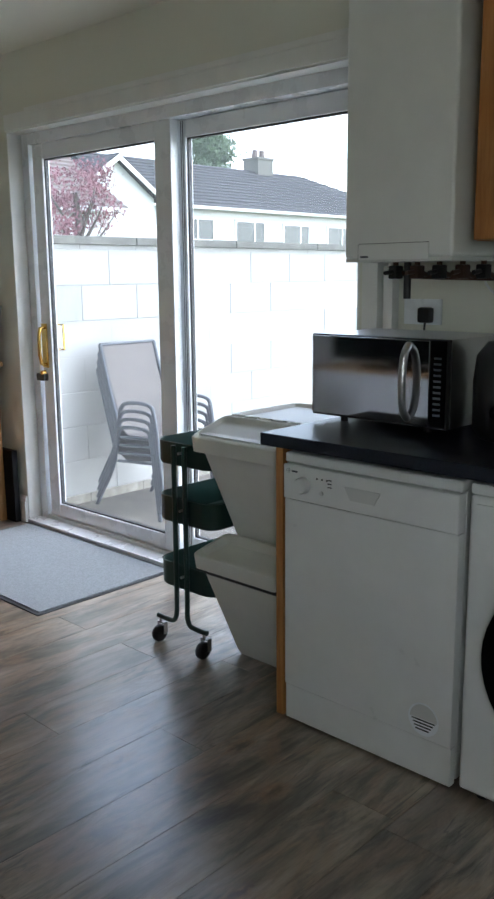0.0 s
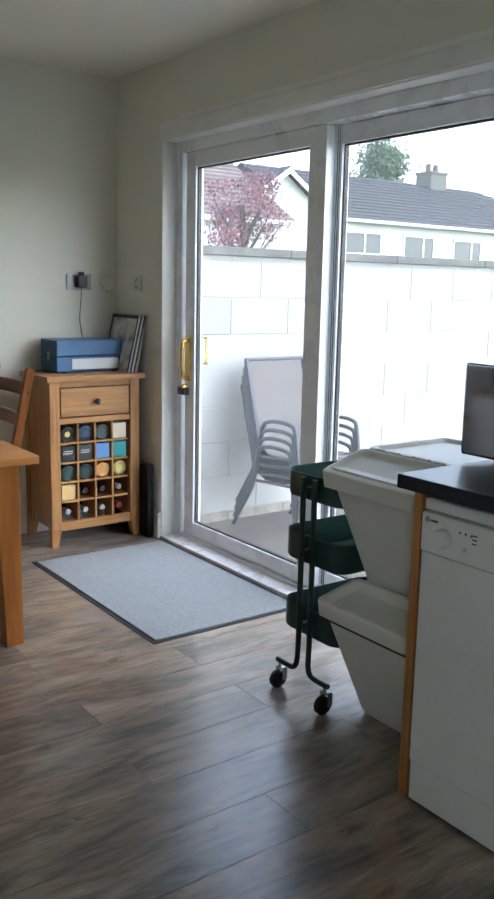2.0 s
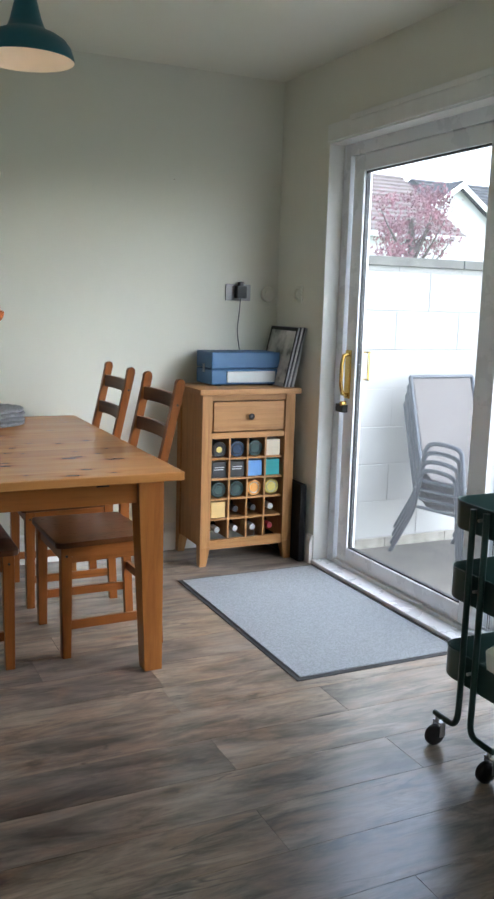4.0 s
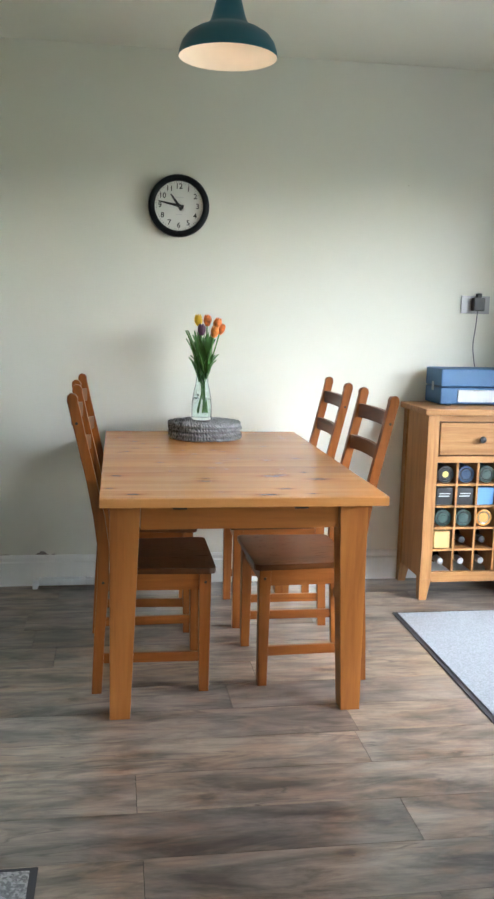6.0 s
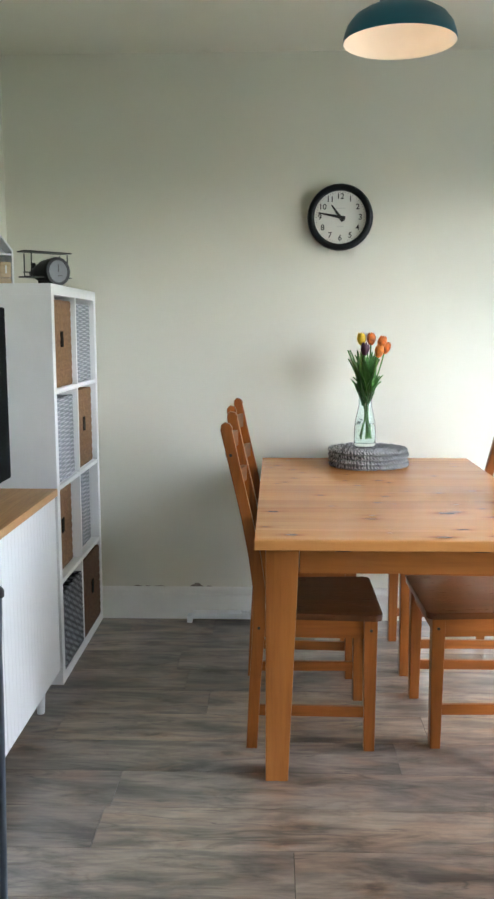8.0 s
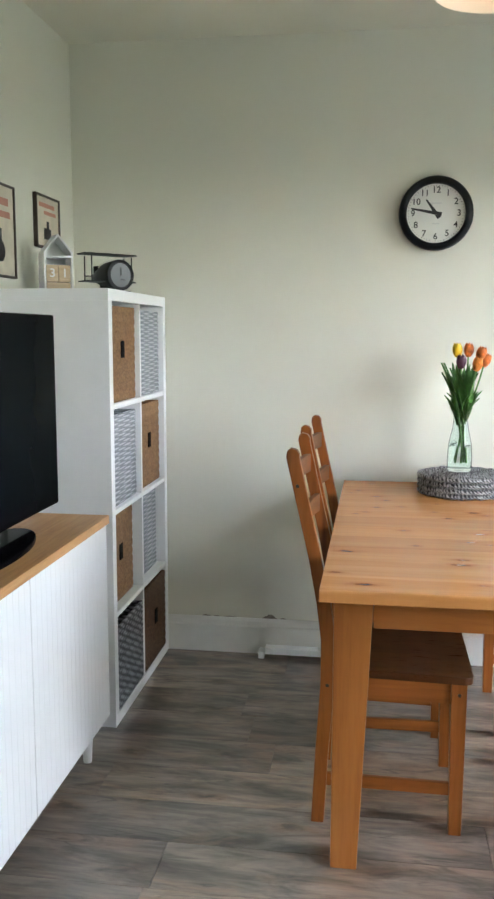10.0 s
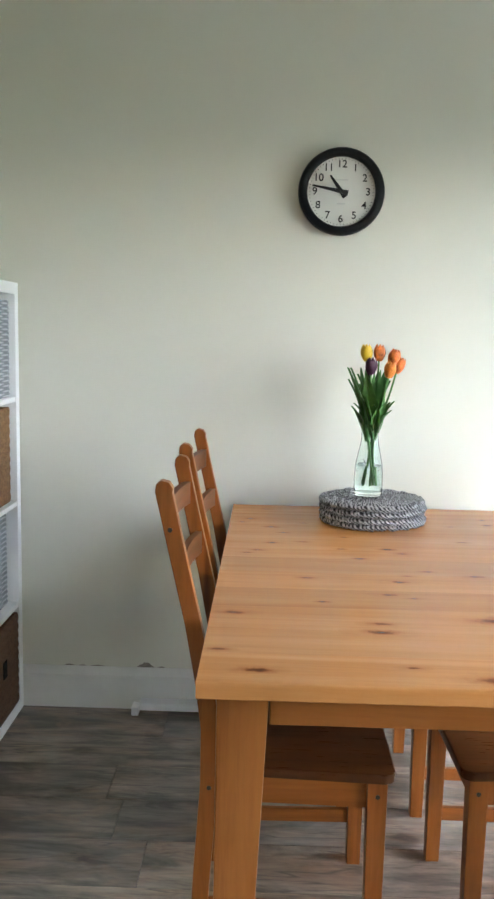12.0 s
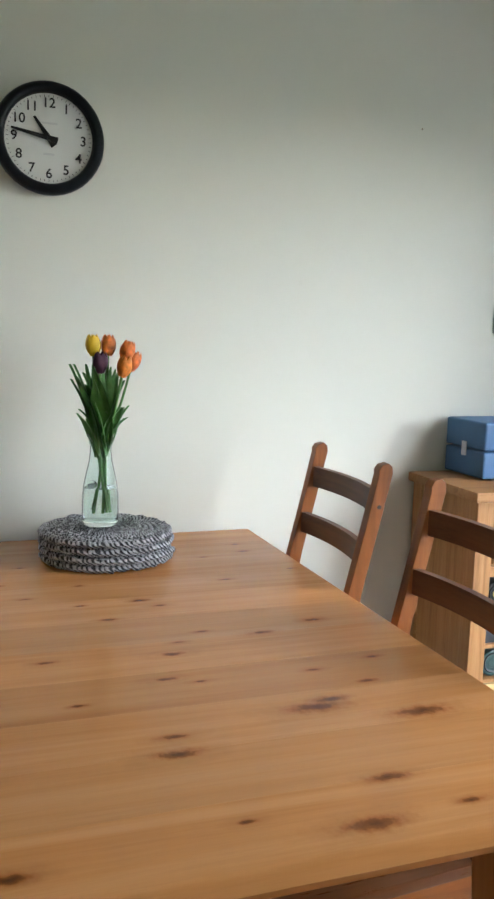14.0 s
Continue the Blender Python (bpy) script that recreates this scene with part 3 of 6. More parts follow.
# sliding patio door
def patio_door():
    y0 = 3.295
    t = tagged(new("door_1"), "white upvc sliding patio door, closed, with two large panes", "", "", "structure")

    def outer(b):
        box(b, DX0 + 0.002, y0, 0.0, DX0 + 0.062, y0 + 0.13, DZ - 0.002, 0.004)
        box(b, DX1 - 0.062, y0, 0.0, DX1 - 0.002, y0 + 0.13, DZ - 0.002, 0.004)
        box(b, DX0 + 0.062, y0, DZ - 0.062, DX1 - 0.062, y0 + 0.13, DZ - 0.002, 0.004)
        box(b, DX0 + 0.062, y0, 0.0, DX1 - 0.062, y0 + 0.13, 0.036, 0.004)
        for k in range(3):
            box(b, DX0 + 0.062, y0 + 0.02 + 0.04 * k, 0.036, DX1 - 0.062, y0 + 0.026 + 0.04 * k, 0.046)
    made("frame", UPVC, outer, t)

    def sash(x0, x1, y, stile_l, stile_r, name):
        z0, z1 = 0.046, DZ - 0.064
        zb, zt = 0.115, 1.95

        def bars(b):
            box(b, x0, y, z0, x0 + stile_l, y + 0.045, z1, 0.006)
            box(b, x1 - stile_r, y, z0, x1, y + 0.045, z1, 0.006)
            box(b, x0 + stile_l, y, z0, x1 - stile_r, y + 0.045, zb, 0.006)
            box(b, x0 + stile_l, y, zt, x1 - stile_r, y + 0.045, z1, 0.006)
        s = made(name, UPVC, bars, t)

        def seal(b):
            a, c = x0 + stile_l, x1 - stile_r
            for q in ((a, zb, a + 0.006, zt), (c - 0.006, zb, c, zt), (a, zb, c, zb + 0.006), (a, zt - 0.006, c, zt)):
                box(b, q[0], y + 0.012, q[1], q[2], y + 0.034, q[3])
        made("seal", GASKET, seal, s)
        g = made("pane", PANE, lambda b: box(b, x0 + stile_l, y + 0.018, zb, x1 - stile_r, y + 0.024, zt), s, smooth=False)
        g.visible_shadow = False
        return s
    s = sash(-3.846, -2.765, y0 + 0.012, 0.09, 0.11, "sliding_sash")
    fixed = sash(-2.80, -1.725, y0 + 0.068, 0.07, 0.06, "fixed_sash")
    made("weather_strip", GASKET, lambda b: [box(b, x, y0 + 0.066, 0.05, x + 0.002, y0 + 0.0678, 2.02) for x in (-2.757, -2.745)], fixed)

    def pull(b):
        box(b, -3.836, y0 + 0.004, 0.870, -3.788, y0 + 0.012, 1.108, 0.003)
        tube(b, [(-3.81, y0 + 0.01, 0.885), (-3.81, y0 - 0.030, 0.895), (-3.81, y0 - 0.030, 1.080), (-3.81, y0 + 0.01, 1.09)], 0.0095, 10, 1)
        tube(b, [(-3.81, y0 + 0.0, 0.845), (-3.81, y0 - 0.025, 0.845)], 0.012, 12)
    made("handle", BRASS, pull, s)

    def outside(b):
        for q in ((-3.785, 0.965, -3.777, 1.105), (-3.722, 0.965, -3.714, 1.105), (-3.785, 0.965, -3.714, 0.973), (-3.785, 1.097, -3.714, 1.105)):
            box(b, q[0], y0 + 0.06, q[1], q[2], y0 + 0.072, q[3], 0.002)
    made("outer_handle", BRASS, outside, s)
    made("lock", BLACK, lambda b: box(b, -3.87, y0 - 0.02, 0.80, -3.80, y0 + 0.01, 0.84, 0.004), s)
    made("sill", UPVC, lambda b: box(b, DX0 + 0.002, YN - 0.01, 0.0, DX1 - 0.002, y0 - 0.002, 0.02, 0.004), t)


patio_door()

# ---- outdoors ----
GZ = -0.11
CONCRETE = plain("stained patio concrete", (0.115, 0.102, 0.084), 0.85, vary=0.3, scale=3, bump=0.3, fine=60)
GRASS = plain("mown grass", (0.15, 0.19, 0.07), 0.95, vary=0.3, scale=0.6)
# white paint set to about half its tone, to offset the strong daylight
BLOCK = plain("dimmed white masonry paint", (0.37, 0.365, 0.35), 0.75, vary=0.06, scale=6, bump=0.35, fine=90)
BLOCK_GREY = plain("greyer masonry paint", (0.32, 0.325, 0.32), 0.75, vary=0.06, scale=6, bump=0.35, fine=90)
BLOCK_BASE = plain("bare stained block", (0.27, 0.25, 0.21), 0.9, vary=0.3, scale=12, bump=0.5, fine=60)
COPING = plain("weathered concrete coping", (0.125, 0.122, 0.108), 0.9, vary=0.25, scale=10, bump=0.4, fine=70)
MORTAR = plain("painted mortar", (0.35, 0.345, 0.33), 0.85, vary=0.06)
ROOF = plain("grey concrete roof tiles", (0.036, 0.037, 0.040), 0.85, vary=0.25, scale=1.5)
ROOF_BROWN = plain("brown concrete roof tiles", (0.135, 0.105, 0.096), 0.85, vary=0.25, scale=1.5)
RENDER = plain("white wall render", (0.48, 0.48, 0.47), 0.85, vary=0.06, scale=0.7)
HOUSE_GLASS = plain("far window glass", (0.03, 0.04, 0.042), 0.3)
# leaf tones paled: the haze over the trees is put into their colour
RED_LEAF = plain("red plum foliage", (0.22, 0.085, 0.105), 0.6, vary=0.4, scale=2)
PINE_LEAF = plain("conifer foliage", (0.115, 0.16, 0.10), 0.7, vary=0.4, scale=1)
BARK = plain("bark", (0.09, 0.07, 0.06), 0.9, vary=0.3)

structure("ground", GRASS, lambda b: box(b, -300, -300, GZ - 0.5, 300, 300, GZ - 0.03), "mown grass reaching to the horizon")
structure("pavement", CONCRETE, lambda b: box(b, XW - 0.25, YN + 0.25, GZ - 0.03, 3.0, 5.5, GZ, 0.0), "stained concrete patio outside the glass door")
structure("step", CONCRETE, lambda b: box(b, DX0 - 0.2, YN + 0.25, GZ, DX1 + 0.2, YN + 0.31, -0.02, 0.006), "low concrete door threshold")

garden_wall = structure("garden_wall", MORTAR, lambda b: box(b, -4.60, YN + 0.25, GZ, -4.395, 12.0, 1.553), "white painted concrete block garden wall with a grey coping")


def far_house(name, label, x_face, y0, y1, eave, ridge, depth, mat_roof, hip, wins, chimney=None, gable_y=None):
    t = thing(name, pose(0, 0, GZ), label, "house")
    z = -GZ
    made("wall", RENDER, lambda b: box(b, x_face - depth, y0, 0, x_face, y1, eave + z), t, smooth=False)

    def roof(b):
        o = 0.35
        xa, xb, xm = x_face + o, x_face - depth - o, x_face - depth / 2
        ya, yb = y0 - o, y1 + o
        r0, r1 = (y0 + hip[0], y1 - hip[1])
        n = 14
        base = eave + z - 0.05
        top = ridge + z
        for side in (xa, xb):
            for k in range(n):         # courses of tiles, each lapped over the one below
                f0, f1 = k / n, (k + 1) / n
                xs = [side + (xm - side) * f for f in (f0, f1)]
                zs = [base + (top - base) * f for f in (f0, f1)]
                yl = [ya + (r0 - ya) * f for f in (f0, f1)]
                yr = [yb + (r1 - yb) * f for f in (f0, f1)]
                v = [b.verts.new(p) for p in ((xs[0], yl[0], zs[0] + 0.05), (xs[0], yr[0], zs[0] + 0.05), (xs[1], yr[1], zs[1]), (xs[1], yl[1], zs[1]))]
                w = [b.verts.new(p) for p in ((xs[0], yl[0], zs[0]), (xs[0], yr[0], zs[0]))]
                b.faces.new(v)
                b.faces.new((w[0], w[1], v[1], v[0]))
        for ye, ym in ((ya, r0), (yb, r1)):
            b.faces.new([b.verts.new(p) for p in ((xa, ye, base), (xb, ye, base), (xm, ym, top))])
    made("roof", mat_roof, roof, t, smooth=False)
    made("gutter", RENDER, lambda b: box(b, x_face + 0.25, y0 - 0.3, eave + z - 0.18, x_face + 0.40, y1 + 0.3, eave + z - 0.04, 0.03), t)
    for ya, yb, za, zb in wins:
        w = made("window", WHITE_TRIM, lambda b: [box(b, x_face, q[0], q[1] + z, x_face + 0.05, q[2], q[3] + z) for q in
                 ((ya, za, ya + 0.08, zb), (yb - 0.08, za, yb, zb), (ya, za, yb, za + 0.08), (ya, zb - 0.08, yb, zb), (ya + (yb - ya) * 0.62, za, ya + (yb - ya) * 0.62 + 0.08, zb))], t)
        made("glazing", HOUSE_GLASS, lambda b: box(b, x_face, ya + 0.05, za + z + 0.05, x_face + 0.02, yb - 0.05, zb + z - 0.05), w)
    if chimney:
        cy, cz = chimney
        xm = x_face - depth / 2
        made("chimney", COPING, lambda b: (box(b, xm - 0.5, cy - 0.55, ridge + z - 0.6, xm + 0.5, cy + 0.55, cz + z, 0.02), box(b, xm - 0.55, cy - 0.6, cz + z, xm + 0.55, cy + 0.6, cz + z + 0.12, 0.02)), t)
        for k in (-0.25, 0.25):
            made("chimney_pot", ROOF_BROWN, lambda b: lathe(b, [(0.16, cz + z + 0.12), (0.13, cz + z + 0.45), (0.15, cz + z + 0.5)], 10, xm, cy + k, True), t)
    return t


far_house("terrace_house", "long white rendered house with a grey tiled roof", -26.4, 22.5, 43.0, 4.2, 6.45, 8.0, ROOF, (0.0, 6.0),
          [(24.2, 26.8, 2.78, 3.72), (28.05, 29.95, 2.74, 3.71), (31.15, 33.05, 2.73, 3.66), (34.35, 36.2, 2.72, 3.66), (38.5, 40.5, 2.72, 3.66)], (33.9, 6.95))


def gable_house():
    t = thing("gabled_house", pose(0, 0, GZ), "white rendered house with a plain gable and grey roof", "house")
    ya, yb, ym, ze, zr, x = 18.05, 21.5, 19.8, 4.15, 5.35, -24.0
    made("wall", RENDER, lambda b: prism(b, [(ya, 0), (yb, 0), (yb, ze), (ym, zr), (ya, ze)], x - 8, x, 0, "x"), t, smooth=False)
    for s0, s1 in ((ya - 0.3, ym), (yb + 0.3, ym)):
        made("roof", ROOF, lambda b: prism(b, [(s0, ze - 0.1), (s1, zr + 0.06), (s1, zr + 0.2), (s0, ze + 0.04)], x - 8, x + 0.25, 0, "x"), t, smooth=False)
        made("bargeboard", WHITE_TRIM, lambda b: prism(b, [(s0, ze - 0.2), (s1, zr - 0.04), (s1, zr + 0.14), (s0, ze - 0.02)], x + 0.26, x + 0.30, 0, "x"), t, smooth=False)


gable_house()
far_house("brown_roofed_house", "white house with a brown tiled roof", -19.0, 6.5, 15.62, 3.2, 5.23, 8.0, ROOF_BROWN, (2.0, -1.19), [(11.5, 13.2, 1.6, 2.6)])


def tree(name, label, base, height, crown, mat, count, size, conical=False, seed=1):
    """A tapered trunk with limbs and a crown of many small leaf clumps."""
    rnd = random.Random(seed)
    t = thing(name, pose(*base), label, "tree")
    tips = []

    def wood_parts(b):
        tube(b, [(0, 0, 0), (0.05, 0.03, height * 0.35), (0.0, 0.08, height * 0.7), (0.02, 0.0, height * 0.95)], 0, 7, 1, [0.16 * height / 5 * (1 - k / 14) for k in range(12)])
        for k in range(16):
            a, f = rnd.uniform(0, 6.28), rnd.uniform(0.3, 0.9)
            reach = crown * (1.05 - f if conical else rnd.uniform(0.6, 1.0))
            p = Vector((math.cos(a) * reach, math.sin(a) * reach, height * (f + (0.02 if conical else 0.18))))
            tube(b, [(0.02, 0.04, height * f * 0.85), tuple(p * 0.6 + Vector((0, 0, height * f * 0.3))), tuple(p)], 0, 5, 1, [0.05, 0.035, 0.025, 0.012, 0.008])
            tips.append(p)
    made("trunk", BARK, wood_parts, t)

    def leaves(b):
        for _ in range(count):
            tip = rnd.choice(tips)
            c = tip.lerp(Vector((0, 0, tip.z)), rnd.random() ** 1.6) + Vector([rnd.gauss(0, crown * 0.13) for _ in range(3)])
            q = Euler([rnd.uniform(0, 6.28) for _ in range(3)]).to_matrix()
            s = size * rnd.uniform(0.6, 1.4)
            vs = [b.verts.new(c + q @ Vector(p) * s) for p in ((-0.5, 0, 0), (0, -0.25, 0.08), (0.5, 0, 0), (0, 0.25, 0.08))]
            b.faces.new(vs[:3])
            b.faces.new((vs[0], vs[2], vs[3]))
    tagged(made("foliage", mat, leaves, t, smooth=False), kind="stuff")
    return t


tree("plum_tree", "small tree with dark red leaves behind the wall", (-12.2, 9.6, GZ), 3.0, 0.75, RED_LEAF, 4600, 0.058, False, 3)
tree("conifer", "tall green conifer rising behind the grey roof", (-45, 44.8, GZ), 11.8, 4.3, PINE_LEAF, 15000, 0.27, True, 5)


def patio_chair():
    """Stacking garden chair, facing +x, at its base."""
    t = thing("garden_chair", pose(-3.95, 4.19, GZ), "grey metal stacking garden chair with a taupe mesh seat", "chair", "stacked garden chairs")
    mesh_fabric = plain("taupe mesh fabric", (0.135, 0.12, 0.112), 0.8, vary=0.06, bump=0.4, fine=900)
    t.scale = (0.96, 0.94, 0.845)
    hw = 0.25
    for s in (-1, 1):
        y = s * hw
        made("side_frame", GREY_TUBE, lambda b: (
            tube(b, [(0.30, y, 0.0), (0.235, y, 0.60), (0.20, y, 0.655), (0.0, y, 0.655), (-0.10, y, 0.62), (-0.13, y * 0.96, 0.44)], 0.014, 8, 3),
            tube(b, [(-0.36, y * 0.98, 0.0), (-0.12, y * 0.96, 0.40), (-0.17, y * 0.95, 0.55), (-0.31, y * 0.93, 1.05)], 0.014, 8, 2),
            tube(b, [(0.24, y * 0.94, 0.41), (-0.12, y * 0.94, 0.38)], 0.012, 8)), t)
    made("cross_bar", GREY_TUBE, lambda b: (tube(b, [(-0.31, -hw * 0.93, 1.05), (-0.31, hw * 0.93, 1.05)], 0.013, 8), tube(b, [(0.25, -hw * 0.95, 0.41), (0.25, hw * 0.95, 0.41)], 0.012, 8)), t)

    def sling(b):
        path = [(0.25, 0.425), (0.1, 0.40), (-0.06, 0.39), (-0.13, 0.43), (-0.17, 0.56), (-0.24, 0.8), (-0.305, 1.045)]
        for off in (0.0, -0.006):
            sheet(b, [[(x + off, -0.215 + 0.043 * k, z + off + 0.008 * abs(k - 5) / 5) for k in range(11)] for x, z in path])
    made("sling", mesh_fabric, sling, t)
    return t


first = patio_chair()
for k in range(1, 4):
    copy_thing(first, pose(-3.95 + 0.012 * k, 4.19, GZ + 0.052 * k))

# ---- dining end ----


def dining_table():
    t = thing("dining_table", pose(0, 0, 0), "long antique-stained pine dining table with square tapered legs", "table")
    x0, x1, y0, y1, z = -4.372, -2.860, 1.185, 2.076, 0.750
    n = 11
    w = (x1 - x0) / n
    for k in range(n):                 # boards across the top
        a = x0 + k * w
        if k < n - 1:
            made("board", PINE_TOP, lambda b: box(b, a + 0.0001, y0, z - 0.030, a + w - 0.0002, y1, z), t)
        else:                          # the end board has a rounded edge
            edge = [(a + 0.0001, z - 0.030), (x1 - 0.002, z - 0.030), (x1, z - 0.028), (x1, z - 0.007), (x1 - 0.0012, z - 0.003), (x1 - 0.0035, z - 0.0008), (x1 - 0.007, z), (a + 0.0001, z)]
            made("board", PINE_TOP, lambda b: prism(b, edge, y0, y1, 0, "y"), t)
    zt = z - 0.0305
    for xa, sx in ((-2.965, -1), (-4.265, 1)):
        for ya, sy in ((1.214, 1), (2.042, -1)):
            lo = sorted((xa, xa + sx * 0.068)), sorted((ya, ya + sy * 0.066))
            hi = sorted((xa, xa + sx * 0.095)), sorted((ya, ya + sy * 0.096))
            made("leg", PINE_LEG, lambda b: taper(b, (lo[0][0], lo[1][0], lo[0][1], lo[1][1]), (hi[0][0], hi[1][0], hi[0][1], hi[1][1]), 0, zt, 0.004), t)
    for q in ((-2.998, 1.31, -2.976, 1.946), (-4.254, 1.31, -4.232, 1.946)):
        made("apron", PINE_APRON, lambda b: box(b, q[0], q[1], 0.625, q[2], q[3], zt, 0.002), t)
    for q in ((-4.17, 1.226, -3.06, 1.248), (-4.17, 2.008, -3.06, 2.03)):
        made("apron", PINE_X, lambda b: box(b, q[0], q[1], 0.625, q[2], q[3], zt, 0.002), t)
    made("catch", BLACK, lambda b: (box(b, -2.9755, 1.41, 0.690, -2.968, 1.455, 0.7135, 0.002), box(b, -2.9755, 1.80, 0.690, -2.968, 1.845, 0.7135, 0.002)), t)


dining_table()


def dining_chair(m):
    """A ladder-back chair that faces +y, at its base."""
    t = thing("dining_chair", m, "antique-stained pine ladder-back dining chair pushed under the table", "chair", "chairs round the table")
    prof = [(-0.205, 0.0), (-0.196, 0.2), (-0.184, 0.40), (-0.184, 0.52), (-0.197, 0.62), (-0.219, 0.74), (-0.256, 0.90), (-0.281, 1.01), (-0.279, 1.026), (-0.269, 1.034)]
    inner = [(-0.253, 1.030), (-0.245, 1.018), (-0.246, 1.01), (-0.222, 0.90), (-0.185, 0.74), (-0.159, 0.62), (-0.145, 0.52), (-0.145, 0.40), (-0.160, 0.2), (-0.170, 0.0)]
    for s in (-1, 1):
        made("back_post", PINE_Z, lambda b: prism(b, prof + inner, s * 0.178 - 0.014, s * 0.178 + 0.014, 0.003, "x"), t)
        made("front_leg", PINE_Z, lambda b: taper(b, (s * 0.187 - 0.016, 0.163, s * 0.187 + 0.016, 0.197), (s * 0.187 - 0.02, 0.158, s * 0.187 + 0.02, 0.20), 0, 0.425, 0.003), t)
        made("side_rail", PINE_Y, lambda b: prism(b, [(s * 0.178 - 0.009, -0.15), (s * 0.178 + 0.009, -0.15), (s * 0.187 + 0.009, 0.16), (s * 0.187 - 0.009, 0.16)], 0.365, 0.424, 0.002), t)
        made("stretcher", PINE_Y, lambda b: prism(b, [(s * 0.180 - 0.007, -0.175), (s * 0.180 + 0.007, -0.175), (s * 0.187 + 0.007, 0.166), (s * 0.187 - 0.007, 0.166)], 0.108, 0.142, 0.002), t)
        made("screw_cap", BLACK, lambda b: [prism(b, [(y + 0.005 * math.cos(a), z + 0.005 * math.sin(a)) for a in (0.785 * k for k in range(8))], s * 0.1921, s * 0.1935, 0, "x") for y, z in ((-0.250, 0.935), (-0.165, 0.395))] +
             [prism(b, [(0.18 + 0.005 * math.cos(a), 0.395 + 0.005 * math.sin(a)) for a in (0.785 * k for k in range(8))], s * 0.2071, s * 0.2085, 0, "x")], t)
    made("front_rail", PINE_X, lambda b: box(b, -0.167, 0.168, 0.365, 0.167, 0.188, 0.424, 0.002), t)
    made("back_rail", PINE_X, lambda b: box(b, -0.164, -0.175, 0.365, 0.164, -0.157, 0.424, 0.002), t)
    made("back_stretcher", PINE_X, lambda b: box(b, -0.164, -0.185, 0.20, 0.164, -0.170, 0.235, 0.002), t)

    def slat(b, z, h, y):
        out = [(0.164 * k / 8, y - 0.018 * (1 - (k / 8) ** 2)) for k in range(-8, 9)]
        prism(b, [(a, c - 0.008) for a, c in out] + [(a, c + 0.008) for a, c in out[::-1]], z - h / 2, z + h / 2)
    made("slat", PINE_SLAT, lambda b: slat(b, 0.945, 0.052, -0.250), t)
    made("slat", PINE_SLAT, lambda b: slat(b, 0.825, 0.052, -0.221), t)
    made("seat", PINE_SEAT_SHADED, lambda b: prism(b, [(-0.195, -0.142), (0.195, -0.142), (0.214, 0.195), (0.206, 0.212), (0.19, 0.217), (-0.19, 0.217), (-0.206, 0.212), (-0.214, 0.195)], 0.4245, 0.446, 0.005), t)
    return t


chair = dining_chair(pose(-3.358, 1.356, 0))
copy_thing(chair, pose(-3.93, 1.348, 0, 0, 0, -1.5))
copy_thing(chair, pose(-3.385, 1.922, 0, 0, 0, 181))
copy_thing(chair, pose(-3.955, 1.915, 0, 0, 0, 179))


def wall_clock():
    t = thing("wall_clock", pose(XW + 0.002, 1.514, 1.782, 90, 0, 90), "round black-rimmed wall clock with black numerals, at a quarter to eleven", "clock")
    t.scale = (0.978, 0.978, 1.0)
    made("case", CLOCK_RIM, lambda b: lathe(b, [(0.0, 0.0), (0.128, 0.0), (0.140, 0.012), (0.143, 0.026), (0.139, 0.040), (0.130, 0.047), (0.120, 0.046), (0.114, 0.038), (0.112, 0.026)], 64), t)
    made("dial", CLOCK_FACE, lambda b: lathe(b, [(0.0, 0.024), (0.1135, 0.024)], 64), t)
    ink = BLACK
    for k in range(1, 13):
        a = radians(90 - 30 * k)
        letters("numeral", str(k), 0.034, ink, t, pose(0.088 * math.cos(a), 0.088 * math.sin(a), 0.0255))

    def ticks(b):
        for k in range(60):
            a = radians(6 * k)
            r0 = 0.1035 if k % 5 else 0.102
            q = [(0.108 * math.cos(a + d), 0.108 * math.sin(a + d)) for d in (-0.006, 0.006)] + [(r0 * math.cos(a + d), r0 * math.sin(a + d)) for d in (0.006, -0.006)]
            prism(b, q, 0.0245, 0.0252)
    tagged(made("minute_mark", ink, ticks, t, whole=True), kind="stuff")

    def hand(b, deg, length, tail, w, z):
        a = radians(90 - deg)
        u, v = Vector((math.cos(a), math.sin(a))), Vector((-math.sin(a), math.cos(a)))
        prism(b, [tuple(-tail * u - w * v), tuple(length * u - w * 0.35 * v), tuple(length * u + w * 0.35 * v), tuple(-tail * u + w * v)], z, z + 0.0015)
    made("hour_hand", ink, lambda b: hand(b, 323.5, 0.064, 0.022, 0.0085, 0.029), t)
    made("minute_hand", ink, lambda b: hand(b, 281, 0.098, 0.022, 0.0076, 0.032), t)
    made("hub", ink, lambda b: lathe(b, [(0.006, 0.026), (0.006, 0.036), (0.0, 0.036)], 16), t)
    made("dial_mark", ENAMEL_GREY, lambda b: (box(b, -0.022, 0.036, 0.0245, 0.022, 0.041, 0.0252), box(b, -0.014, -0.041, 0.0245, 0.014, -0.036, 0.0252)), t)


wall_clock()


